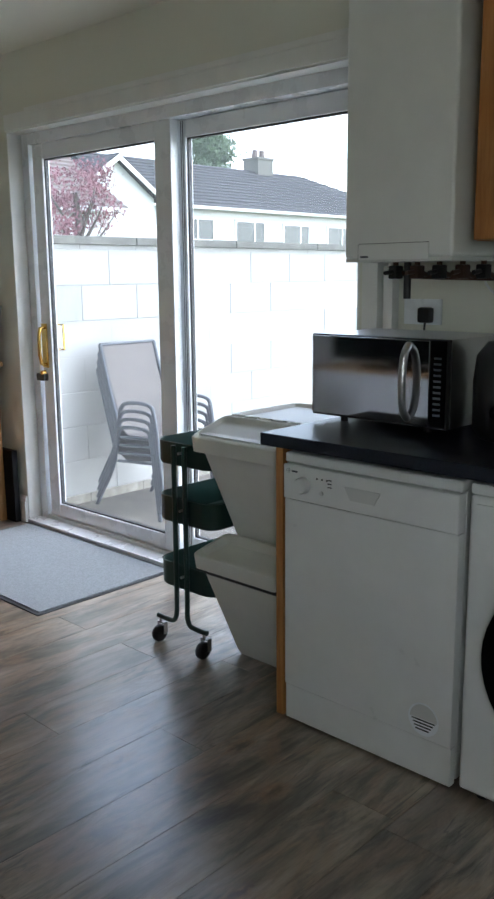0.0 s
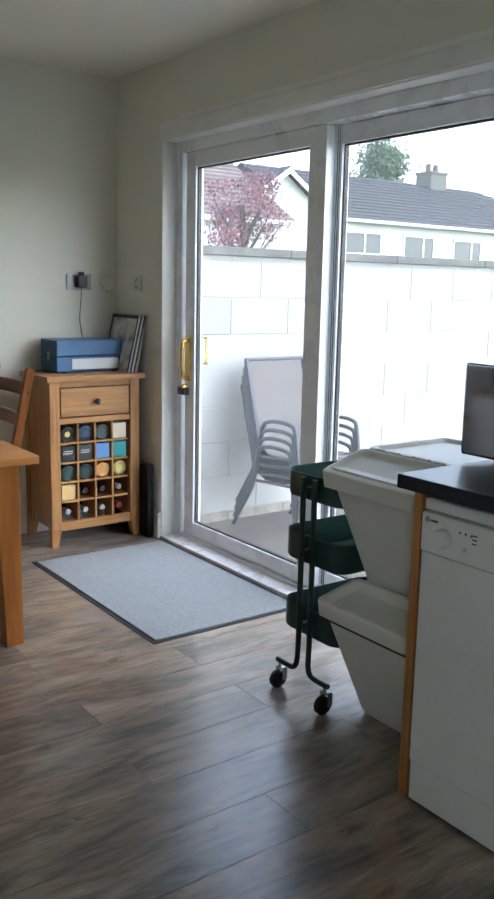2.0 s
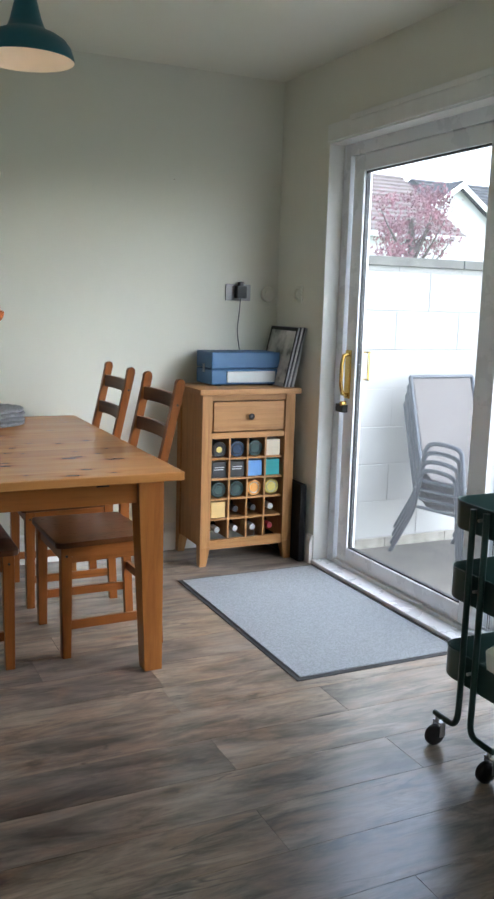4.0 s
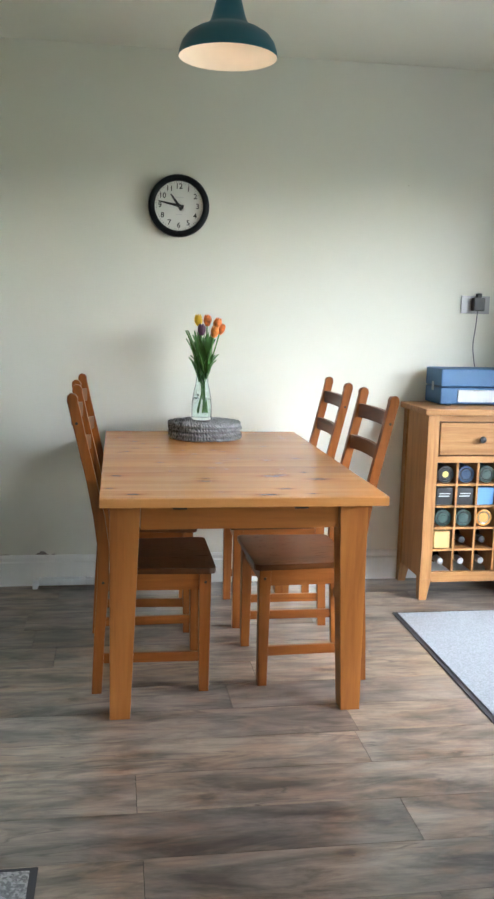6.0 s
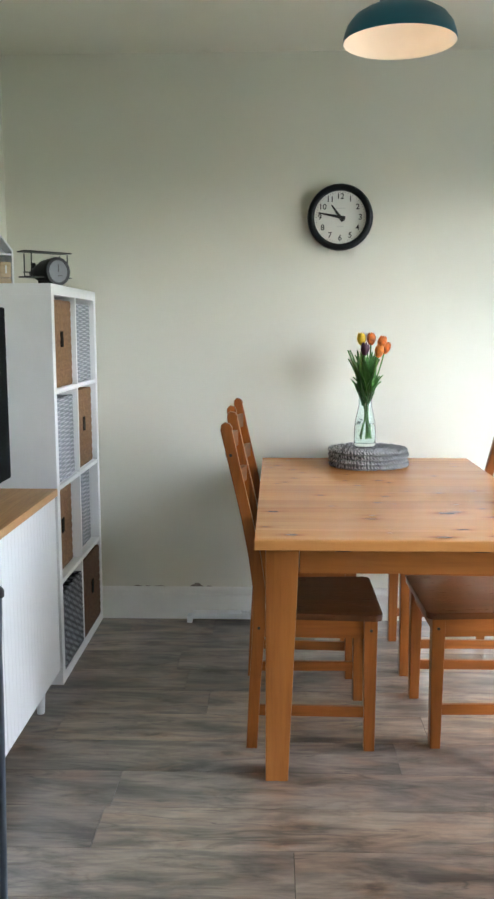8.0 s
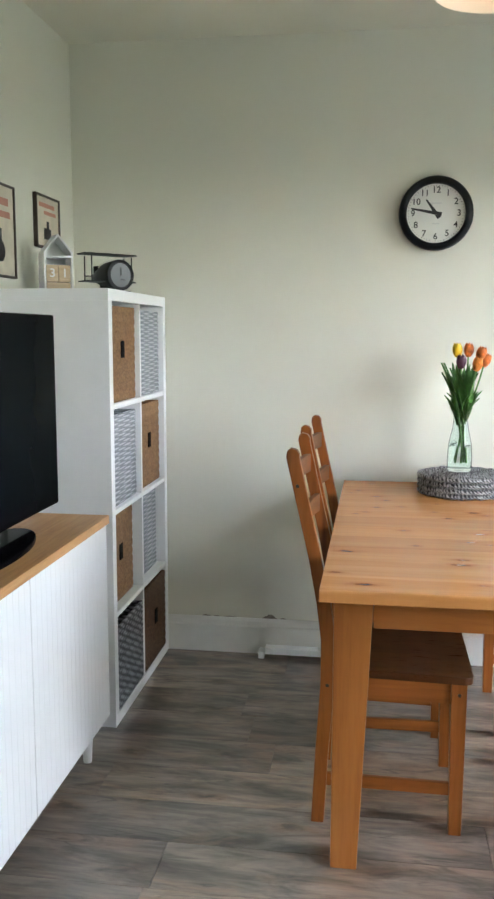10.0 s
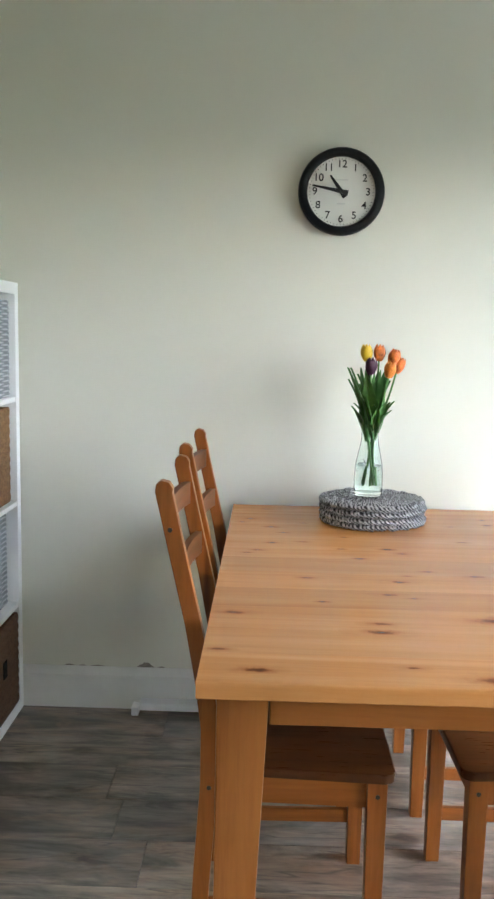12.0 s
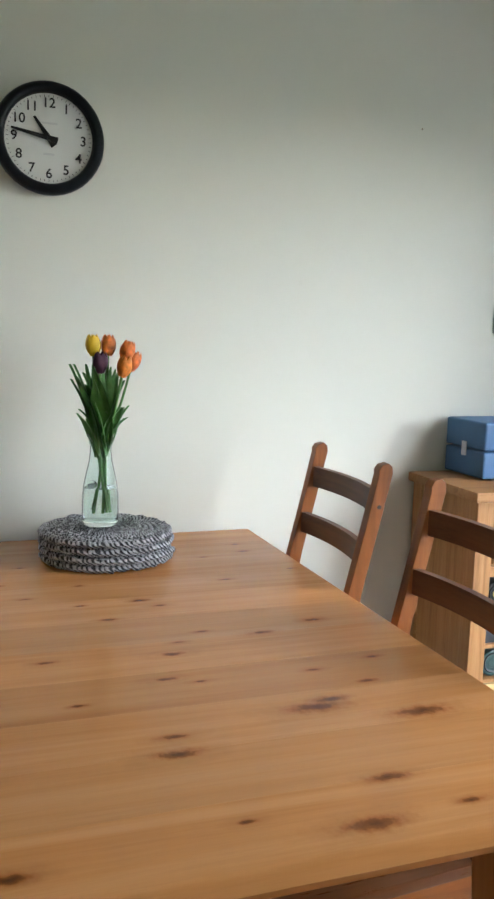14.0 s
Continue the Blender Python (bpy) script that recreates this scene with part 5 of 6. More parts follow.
def cube_shelf():
    t = thing("cube_shelf", pose(0, 0, 0), "tall white eight-cube shelving unit filled with storage baskets", "shelf")
    x0, x1, y0, y1, h = -4.396, -3.640, 0.090, 0.455, 1.472
    made("carcass", WHITE_FOIL, lambda b: (box(b, x0, y0, 0.038, x0 + 0.038, y1, h - 0.038, 0.001), box(b, x1 - 0.038, y0, 0.038, x1, y1, h - 0.038, 0.001),
         box(b, x0, y0, h - 0.038, x1, y1, h, 0.001), box(b, x0, y0, 0, x1, y1, 0.038, 0.001)), t)
    xm = (x0 + x1) / 2
    made("divider", WHITE_FOIL, lambda b: box(b, xm - 0.008, y0, 0.038, xm + 0.008, y1 - 0.002, h - 0.038), t)
    made("back", WHITE_FOIL, lambda b: box(b, x0 + 0.038, y0 - 0.005, 0.038, x1 - 0.038, y0 - 0.001, h - 0.038), t)
    cell = (h - 0.076 - 3 * 0.016) / 4
    for k in range(1, 4):
        z = 0.038 + cell * k + 0.016 * (k - 1)
        for a, c in ((x0 + 0.038, xm - 0.008), (xm + 0.008, x1 - 0.038)):
            made("shelf_board", WHITE_FOIL, lambda b: box(b, a, y0, z, c, y1 - 0.002, z + 0.016), t)

    def basket_mesh(b, w, d, hh, rib, slot):
        """Open-topped woven basket with rounded ribs; slot: a hand hole in its front."""
        n = max(6, int(hh / rib))
        seg = 10
        rows = []
        for i in range(n * 3 + 1):
            z = hh * i / (n * 3)
            off = 0.0025 * (0.5 - 0.5 * math.cos(2 * math.pi * i / 3))
            xw, yw = w / 2 - 0.003 + off, d / 2 - 0.003 + off
            row = []
            for cx, cy, a0 in ((1, 1, 0), (-1, 1, 90), (-1, -1, 180), (1, -1, 270)):
                for k in range(4):
                    a = radians(a0 + 30 * k)
                    row.append(b.verts.new((cx * (xw - 0.006) + 0.006 * math.cos(a), cy * (yw - 0.006) + 0.006 * math.sin(a), z)))
            rows.append(row)
        for p, q in zip(rows, rows[1:]):
            for k in range(16):
                b.faces.new((p[k], p[(k + 1) % 16], q[(k + 1) % 16], q[k]))
        b.faces.new(rows[0][::-1])
        lip = [b.verts.new((v.co.x * 0.95, v.co.y * 0.95, hh - 0.001)) for v in rows[-1]]
        deep = [b.verts.new((v.co.x, v.co.y, hh * 0.35)) for v in lip]
        for p, q in ((rows[-1], lip), (lip, deep)):
            for k in range(16):
                b.faces.new((p[k], p[(k + 1) % 16], q[(k + 1) % 16], q[k]))
        b.faces.new(deep)
    # column nearest the door first, top row down: weave, width, height, set back, sideways
    plan = [[(SEAGRASS, 0.328, 0.322, 0.006, 0.0, True), (GREY_WEAVE, 0.322, 0.312, 0.006, 0.002, False), (SEAGRASS, 0.315, 0.312, 0.022, 0.006, True), (DARK_WEAVE, 0.326, 0.295, -0.010, 0.0, False)],
            [(GREY_WEAVE, 0.322, 0.315, 0.006, 0.0, False), (SEAGRASS, 0.324, 0.318, 0.008, 0.0, True), (GREY_WEAVE, 0.315, 0.314, 0.022, 0.004, False), (SEAGRASS_D, 0.328, 0.318, -0.010, 0.0, True)]]
    for c, col in enumerate(plan):
        cx = (xm + x1 - 0.03) / 2 if c == 0 else (xm + x0 + 0.03) / 2
        for r, (mat, w, hh, back, side, slot) in enumerate(col):
            z = 0.0385 + (cell + 0.016) * (3 - r)
            word = {GREY_WEAVE: "pale grey woven paper", DARK_WEAVE: "dark grey woven", SEAGRASS: "brown pressed seagrass", SEAGRASS_D: "dark brown seagrass"}[mat]
            o = thing("storage_basket", pose(cx + side, y1 - 0.165 - back, z + 0.0005), f"{word} storage basket in the white cube shelf", "basket", "baskets in the shelf")
            made("body", mat, lambda b: basket_mesh(b, w, 0.31, hh, 0.016 if not slot else 0.03, slot), o)
            if slot:
                # flat black plate on the front stands in for the shade inside the hole
                made("hand_hole_shade", BLACK_GLOSS, lambda b: box(b, -0.018, 0.1530, hh * 0.46, 0.018, 0.1564, hh * 0.64), o)


cube_shelf()


PALE_WOOD = wood("bleached wood block", (0.50, 0.36, 0.22), (0.60, 0.46, 0.30), (0.66, 0.52, 0.36), (40, 2.5, 40), 0.5, knot_scale=0.3)


def house_calendar():
    t = thing("house_calendar", pose(-3.86, 0.212, 1.4725, 0, 0, 35), "small white house-shaped frame with wooden date blocks", "ornament")
    t.scale = (1.1, 1.1, 1.03)
    hw, d = 0.046, 0.075

    def shell(b):
        out = [(-hw, 0), (hw, 0), (hw, 0.13), (0, 0.19), (-hw, 0.13)]
        inn = [(-hw + 0.006, 0.006), (hw - 0.006, 0.006), (hw - 0.006, 0.127), (0, 0.181), (-hw + 0.006, 0.127)]
        for k in range(5):
            j = (k + 1) % 5
            prism(b, [out[k], out[j], inn[j], inn[k]], -d, 0, 0, "x")
        prism(b, inn, -d, -d + 0.004, 0, "x")
    made("shell", WHITE_FOIL, shell, t, smooth=False)
    made("shelf", WHITE_FOIL, lambda b: box(b, -d + 0.004, -hw + 0.006, 0.112, -0.002, hw - 0.006, 0.118), t)
    for s, ch in ((-1, "3"), (1, "1")):
        bl = made("date_block", PALE_WOOD, lambda b: box(b, -0.044, s * 0.0195 - 0.0185, 0.032, -0.004, s * 0.0195 + 0.0185, 0.088, 0.002), t)
        letters("digit", ch, 0.040, WHITE_FOIL, bl, pose(-0.0032, s * 0.0195, 0.060, 90, 0, 90))
    made("month_block", PALE_WOOD, lambda b: box(b, -0.044, -0.038, 0.0065, -0.004, 0.038, 0.030, 0.002), t)


house_calendar()


def plane_clock():
    iron = plain("blackened iron", (0.022, 0.022, 0.024), 0.45, 0.6, vary=0.3)
    t = thing("aeroplane_clock", pose(-3.92, 0.385, 1.4725, 0, 0, 48), "black metal biplane ornament with a clock in its nose", "ornament")
    made("fuselage", iron, lambda b: lathe(b, [(0.0, -0.16), (0.014, -0.158), (0.027, -0.12), (0.047, -0.06), (0.053, 0.0), (0.054, 0.012), (0.053, 0.022), (0.042, 0.024)], 28), t, pose(0, 0.02, 0.058, 0, 90, 0))
    made("dial", plain("grey dial", (0.085, 0.09, 0.10), 0.4), lambda b: lathe(b, [(0.0, 0.0215), (0.0415, 0.0215)], 28), t, pose(0, 0.02, 0.058, 0, 90, 0))
    made("pointer", BLACK, lambda b: (box(b, 0.022, 0.018, 0.056, 0.0235, 0.022, 0.084), box(b, 0.022, 0.019, 0.040, 0.0235, 0.036, 0.0435)), t)
    for z, hw in ((0.128, 0.108), (0.034, 0.104)):
        made("wing", iron, lambda b: prism(b, [(-0.075, -hw + 0.01), (-0.012, -hw), (0.0, -hw + 0.012), (0.0, hw - 0.012), (-0.012, hw), (-0.075, hw - 0.01)], z, z + 0.004, 0.001), t)
    made("strut", iron, lambda b: [tube(b, [(x, y, 0.038), (x, y, 0.123)], 0.0025, 6) for x in (-0.062, -0.012) for y in (-0.075, 0.085)], t)
    made("undercarriage", iron, lambda b: (box(b, -0.10, -0.035, 0.0, 0.0, 0.075, 0.005, 0.001), box(b, -0.075, -0.012, 0.005, -0.004, 0.052, 0.034, 0.01), tube(b, [(-0.03, -0.01, 0.004), (-0.03, 0.005, 0.03)], 0.003, 6), tube(b, [(-0.03, 0.05, 0.004), (-0.03, 0.035, 0.03)], 0.003, 6)), t)
    made("tail", iron, lambda b: (box(b, -0.165, 0.018, 0.058, -0.135, 0.022, 0.098, 0.001), box(b, -0.165, -0.02, 0.06, -0.138, 0.06, 0.063, 0.001)), t)


plane_clock()


FRAME_WOOD = plain("dark brown frame", (0.055, 0.04, 0.03), 0.5, vary=0.2)


def picture(name, x0, x1, z0, z1, seed):
    t = thing(name, pose(0, YS + 0.001, 0), "dark-framed faded vintage print on the wall", "picture", "pictures above the shelf")
    made("frame", FRAME_WOOD, lambda b: [box(b, *q, 0.002) for q in ((x0, 0, z0, x0 + 0.008, 0.016, z1), (x1 - 0.008, 0, z0, x1, 0.016, z1), (x0 + 0.008, 0, z0, x1 - 0.008, 0.016, z0 + 0.008), (x0 + 0.008, 0, z1 - 0.008, x1 - 0.008, 0.016, z1))], t)
    made("paper", plain("aged paper", (0.60, 0.54, 0.44), 0.7, vary=0.12, scale=14), lambda b: box(b, x0 + 0.008, 0.004, z0 + 0.008, x1 - 0.008, 0.010, z1 - 0.008), t)
    red, w, h = plain("faded red print", (0.48, 0.22, 0.16), 0.7, vary=0.2), x1 - x0, z1 - z0
    made("lettering_bar", red, lambda b: (box(b, x0 + w * 0.2, 0.010, z1 - h * 0.23, x1 - w * 0.15, 0.0106, z1 - h * 0.15), box(b, x0 + w * 0.15, 0.010, z1 - h * 0.36, x1 - w * 0.35, 0.0106, z1 - h * 0.29)), t)
    made("drawing", BLACK, lambda b: (lathe(b, [(0.0, 0.0), (0.035, 0.0), (0.035, 0.0006)], 20) if seed else box(b, -0.03, -0.02, 0, 0.04, 0.02, 0.0006)), t, pose((x0 + x1) / 2, 0.0106, z0 + h * 0.28, -90, 0, 0))
    made("stalk", BLACK, lambda b: box(b, (x0 + x1) / 2 - 0.012, 0.0101, z0 + h * 0.30, (x0 + x1) / 2 + 0.012, 0.0109, z0 + h * 0.52), t)


picture("framed_print", -3.80, -3.565, 1.512, 1.815, 1)
picture("framed_print", -4.225, -3.99, 1.640, 1.832, 0)


def tv_unit():
    t = thing("tv_unit", pose(0, 0, 0), "low white media cabinet with grooved doors and an oak top", "cabinet")
    x0, x1, y0, y1, z0, z1 = -3.450, -1.655, 0.10, 0.480, 0.135, 0.752
    made("body", WHITE_FOIL, lambda b: box(b, x0, y0, z0, x1, y1, z1, 0.001), t)
    made("top", OAK_X, lambda b: box(b, x0 - 0.004, y0, z1 + 0.0005, x1 + 0.004, y1 + 0.024, z1 + 0.026, 0.003), t)
    n = 3
    w = (x1 - x0) / n
    for k in range(n):
        a = x0 + w * k

        def door(b):
            box(b, a + 0.0015, y1 + 0.002, z0 + 0.002, a + w - 0.0015, y1 + 0.014, z1 - 0.002)
            g = 18
            s = (w - 0.003) / g
            for j in range(g):
                box(b, a + 0.0015 + s * j + 0.0003, y1 + 0.014, z0 + 0.002, a + 0.0015 + s * (j + 1) - 0.0003, y1 + 0.0144, z1 - 0.002)
        made("door", WHITE_FOIL, door, t, smooth=False, whole=True)
    for x in (x0 + 0.05, (x0 + x1) / 2, x1 - 0.05):
        for y in (y0 + 0.05, y1 - 0.045):
            made("leg", WHITE_FOIL, lambda b: lathe(b, [(0.013, 0), (0.020, z0)], 16, x, y, True), t)


tv_unit()


def television():
    t = thing("television", pose(-2.885, 0.345, 0.7785, 0, 0, 0), "black flat television on a glossy oval stand", "television")
    made("bezel", BLACK_GLOSS, lambda b: box(b, -0.515, -0.03, 0.045, 0.515, 0.02, 0.605, 0.008), t)
    made("screen", SCREEN, lambda b: box(b, -0.49, 0.0195, 0.085, 0.49, 0.0215, 0.585), t)
    made("stand", BLACK_GLOSS, lambda b: prism(b, [(0.30 * math.cos(a), 0.11 * math.sin(a) - 0.01) for a in (2 * math.pi * k / 40 for k in range(40))], 0.0, 0.014, 0.004), t)
    made("neck", BLACK_GLOSS, lambda b: box(b, -0.06, -0.025, 0.013, 0.06, -0.005, 0.10, 0.006), t)
    made("badge", STEEL, lambda b: box(b, -0.03, 0.0203, 0.060, 0.03, 0.0212, 0.067), t)


television()


def airer():
    t = thing("clothes_airer", pose(-1.73, 0.727, 0.0, 0, 0, 0), "folded grey metal clothes airer with lime and blue joints", "clothes airer")
    steel = plain("blue grey tube", (0.10, 0.12, 0.15), 0.38, 0.3, vary=0.08)
    lime, pale = plain("lime plastic", (0.30, 0.37, 0.03), 0.45), plain("pale blue plastic", (0.32, 0.55, 0.68), 0.45)
    for k, (dy, h) in enumerate(((0.0, 0.90), (-0.05, 0.98), (-0.10, 1.0), (0.04, 0.88))):
        x0, x1 = -0.27 + 0.03 * (k % 3), 0.27 - 0.02 * k
        made("tube_frame", steel, lambda b: tube(b, [(x0, dy - 0.02, 0.012), (x0, dy, h - 0.05), (x0 + 0.05, dy, h), (x1 - 0.05, dy, h), (x1, dy, h - 0.05), (x1, dy - 0.02, 0.012)], 0.0070, 8, 2), t)
    made("wing_bar", steel, lambda b: (tube(b, [(-0.29, 0.0, 0.012), (-0.30, 0.03, 0.855)], 0.0070, 8), tube(b, [(-0.225, 0.01, 0.2), (-0.225, 0.035, 0.84)], 0.0070, 8)), t)
    made("rail", steel, lambda b: [tube(b, [(-0.25, 0.012 - 0.02 * (k % 3), 0.12 + 0.075 * k), (0.25, 0.012 - 0.02 * (k % 3), 0.12 + 0.075 * k)], 0.003, 6) for k in range(9)], t)
    made("joint", lime, lambda b: (box(b, -0.262, 0.0, 0.775, -0.242, 0.034, 0.79, 0.004), box(b, -0.21, 0.01, 0.83, -0.19, 0.03, 0.85, 0.004)), t)
    made("end_cap", pale, lambda b: (box(b, -0.195, 0.022, 0.755, -0.178, 0.04, 0.79, 0.005), box(b, 0.2, 0.0, 0.66, 0.24, 0.035, 0.72, 0.008)), t)
    made("stopper", BLACK, lambda b: (lathe(b, [(0.0105, 0.85), (0.0105, 0.862), (0.006, 0.868), (0.0, 0.868)], 12, -0.30, 0.03), box(b, -0.262, -0.005, 0.791, -0.235, 0.032, 0.832, 0.004)), t)


airer()

# ---- kitchen side ----
tagged(made("worktop", WORKTOP, lambda b: box(b, -1.470, 2.470, 0.862, 0.10, YN - 0.002, 0.900, 0.004)), "dark speckled laminate kitchen worktop", "worktop")
tagged(made("end_panel", CAB_WOOD, lambda b: box(b, -1.448, 2.515, 0.0, -1.420, YN - 0.02, 0.8615, 0.0015)), "orange wood end panel under the worktop", "panel")


def dishwasher():
    t = thing("dishwasher", pose(0, 0, 0), "white freestanding dishwasher under the dark worktop", "dishwasher")
    x0, x1, y = -1.402, -0.822, 2.500
    made("body", ENAMEL, lambda b: box(b, x0 + 0.002, y + 0.035, 0.02, x1 - 0.002, 3.09, 0.815, 0.003), t)
    made("lid", ENAMEL, lambda b: box(b, x0, y + 0.004, 0.8155, x1, 3.09, 0.846, 0.008, 3), t)
    made("door", ENAMEL, lambda b: box(b, x0 + 0.002, y, 0.122, x1 - 0.002, y + 0.034, 0.708, 0.004), t)
    c = made("control_panel", ENAMEL, lambda b: box(b, x0 + 0.002, y - 0.006, 0.7095, x1 - 0.002, y + 0.034, 0.813, 0.006), t)
    made("dial", ENAMEL, lambda b: lathe(b, [(0.025, 0), (0.024, 0.014), (0.021, 0.018), (0.0, 0.018)], 28), c, pose(x0 + 0.078, y - 0.006, 0.758, 90, 0, 0))
    made("button", ENAMEL_GREY, lambda b: [lathe(b, [(0.006, 0), (0.006, 0.004), (0.0, 0.004)], 14) or None for _ in (0,)], c, pose(x0 + 0.145, y - 0.006, 0.745, 90, 0, 0))
    made("indicator", BLACK, lambda b: [box(b, x0 + 0.125 + 0.018 * k, y - 0.0066, 0.782, x0 + 0.130 + 0.018 * k, y - 0.006, 0.787) for k in range(3)] +
         [box(b, x0 + 0.166, y - 0.0066, 0.765 + 0.010 * k, x0 + 0.180, y - 0.006, 0.768 + 0.010 * k) for k in range(3)], c)
    made("badge", GREY_TUBE, lambda b: (lathe(b, [(0.0, 0), (0.007, 0), (0.007, 0.0006)], 14), box(b, 0.012, -0.003, 0, 0.034, 0.002, 0.0006)), c, pose(x0 + 0.022, y - 0.006, 0.795, 90, 0, 0))

    def grip(b):
        prism(b, [(x0 + 0.225, 0.778), (x0 + 0.345, 0.778), (x0 + 0.325, 0.742), (x0 + 0.245, 0.742)], y - 0.0075, y - 0.0058, 0, "y")
    made("handle", ENAMEL_GREY, grip, c)
    made("plinth", ENAMEL, lambda b: box(b, x0 + 0.003, y + 0.004, 0.010, x1 - 0.003, y + 0.03, 0.120, 0.003), t)
    s = made("sticker", UPVC, lambda b: lathe(b, [(0.0, 0.0006), (0.047, 0.0006), (0.047, 0.0)], 32), t, pose(-0.908, y, 0.178, 90, 0, 0))
    made("sticker_print", ENAMEL_GREY, lambda b: prism(b, [(0.042 * math.cos(a), 0.042 * math.sin(a)) for a in (math.pi * k / 16 for k in range(17))], 0.0007, 0.0010), s)
    made("sticker_bar", BLACK, lambda b: [box(b, -0.036 + 0.004 * k, -0.006 - 0.009 * k, 0.0007, 0.036 - 0.006 * k, -0.002 - 0.009 * k, 0.0010) for k in range(4)], s)


dishwasher()


def washing_machine():
    t = thing("washing_machine", pose(0, 0, 0), "white front-loading washing machine with a dark round door", "washing machine")
    x0, x1, y = -0.797, -0.20, 2.498
    made("body", ENAMEL, lambda b: box(b, x0, y, 0.025, x1, 3.09, 0.82, 0.012, 3), t)
    made("lid", ENAMEL, lambda b: box(b, x0, y + 0.004, 0.8205, x1, 3.09, 0.848, 0.006), t)
    made("door_ring", ENAMEL_GREY, lambda b: lathe(b, [(0.25, 0), (0.248, 0.01), (0.242, 0.014), (0.238, 0.010)], 40), t, pose(-0.490, y, 0.43, 90, 0, 0))
    made("door_glass", BLACK_GLOSS, lambda b: lathe(b, [(0.240, 0.004), (0.240, 0.034), (0.225, 0.042), (0.18, 0.05), (0.10, 0.058), (0.0, 0.06)], 40), t, pose(-0.490, y, 0.43, 90, 0, 0))
    made("drawer", ENAMEL, lambda b: box(b, x0 + 0.02, y - 0.006, 0.70, x0 + 0.20, y - 0.001, 0.80, 0.003), t)
    made("foot", BLACK, lambda b: [lathe(b, [(0.02, 0), (0.018, 0.026)], 14, x, yy, True) for x in (x0 + 0.05, x1 - 0.05) for yy in (y + 0.05, 3.03)], t)


washing_machine()


def microwave():
    t = thing("microwave_oven", pose(-1.255, 2.742, 0.9005, 0, 0, -1.0), "black and steel microwave oven with a mirrored door on the worktop", "microwave")
    w, d, z0, z1 = 0.243, 0.33, 0.020, 0.272
    made("casing", STEEL, lambda b: box(b, -w, 0.02, z0, w, d, z1, 0.004), t)
    made("front_rim", BLACK, lambda b: box(b, -w, 0.0, z0, w, 0.0198, z1, 0.004), t)
    dr = made("door", MIRROR, lambda b: box(b, -w + 0.004, -0.006, z0 + 0.006, w - 0.056, 0.0, z1 - 0.004, 0.003), t)
    made("handle", STEEL, lambda b: tube(b, [(w - 0.125, -0.005, z1 - 0.018), (w - 0.122, -0.035, z1 - 0.04), (w - 0.120, -0.046, (z0 + z1) / 2), (w - 0.122, -0.035, z0 + 0.045), (w - 0.125, -0.005, z0 + 0.022)], 0.0115, 10, 2), dr)
    p = made("control_panel", BLACK_GLOSS, lambda b: box(b, w - 0.054, -0.005, z0 + 0.006, w - 0.004, 0.0, z1 - 0.004, 0.002), t)
    made("key_mark", GREY_TUBE, lambda b: [box(b, w - 0.042, -0.0058, z1 - 0.055 - 0.016 * k, w - 0.018, -0.005, z1 - 0.049 - 0.016 * k) for k in range(11)], p)
    made("foot", BLACK, lambda b: [lathe(b, [(0.012, 0), (0.012, z0 + 0.002)], 12, x, y, True) for x in (-w + 0.09, w - 0.09) for y in (0.05, d - 0.05)], t)


microwave()


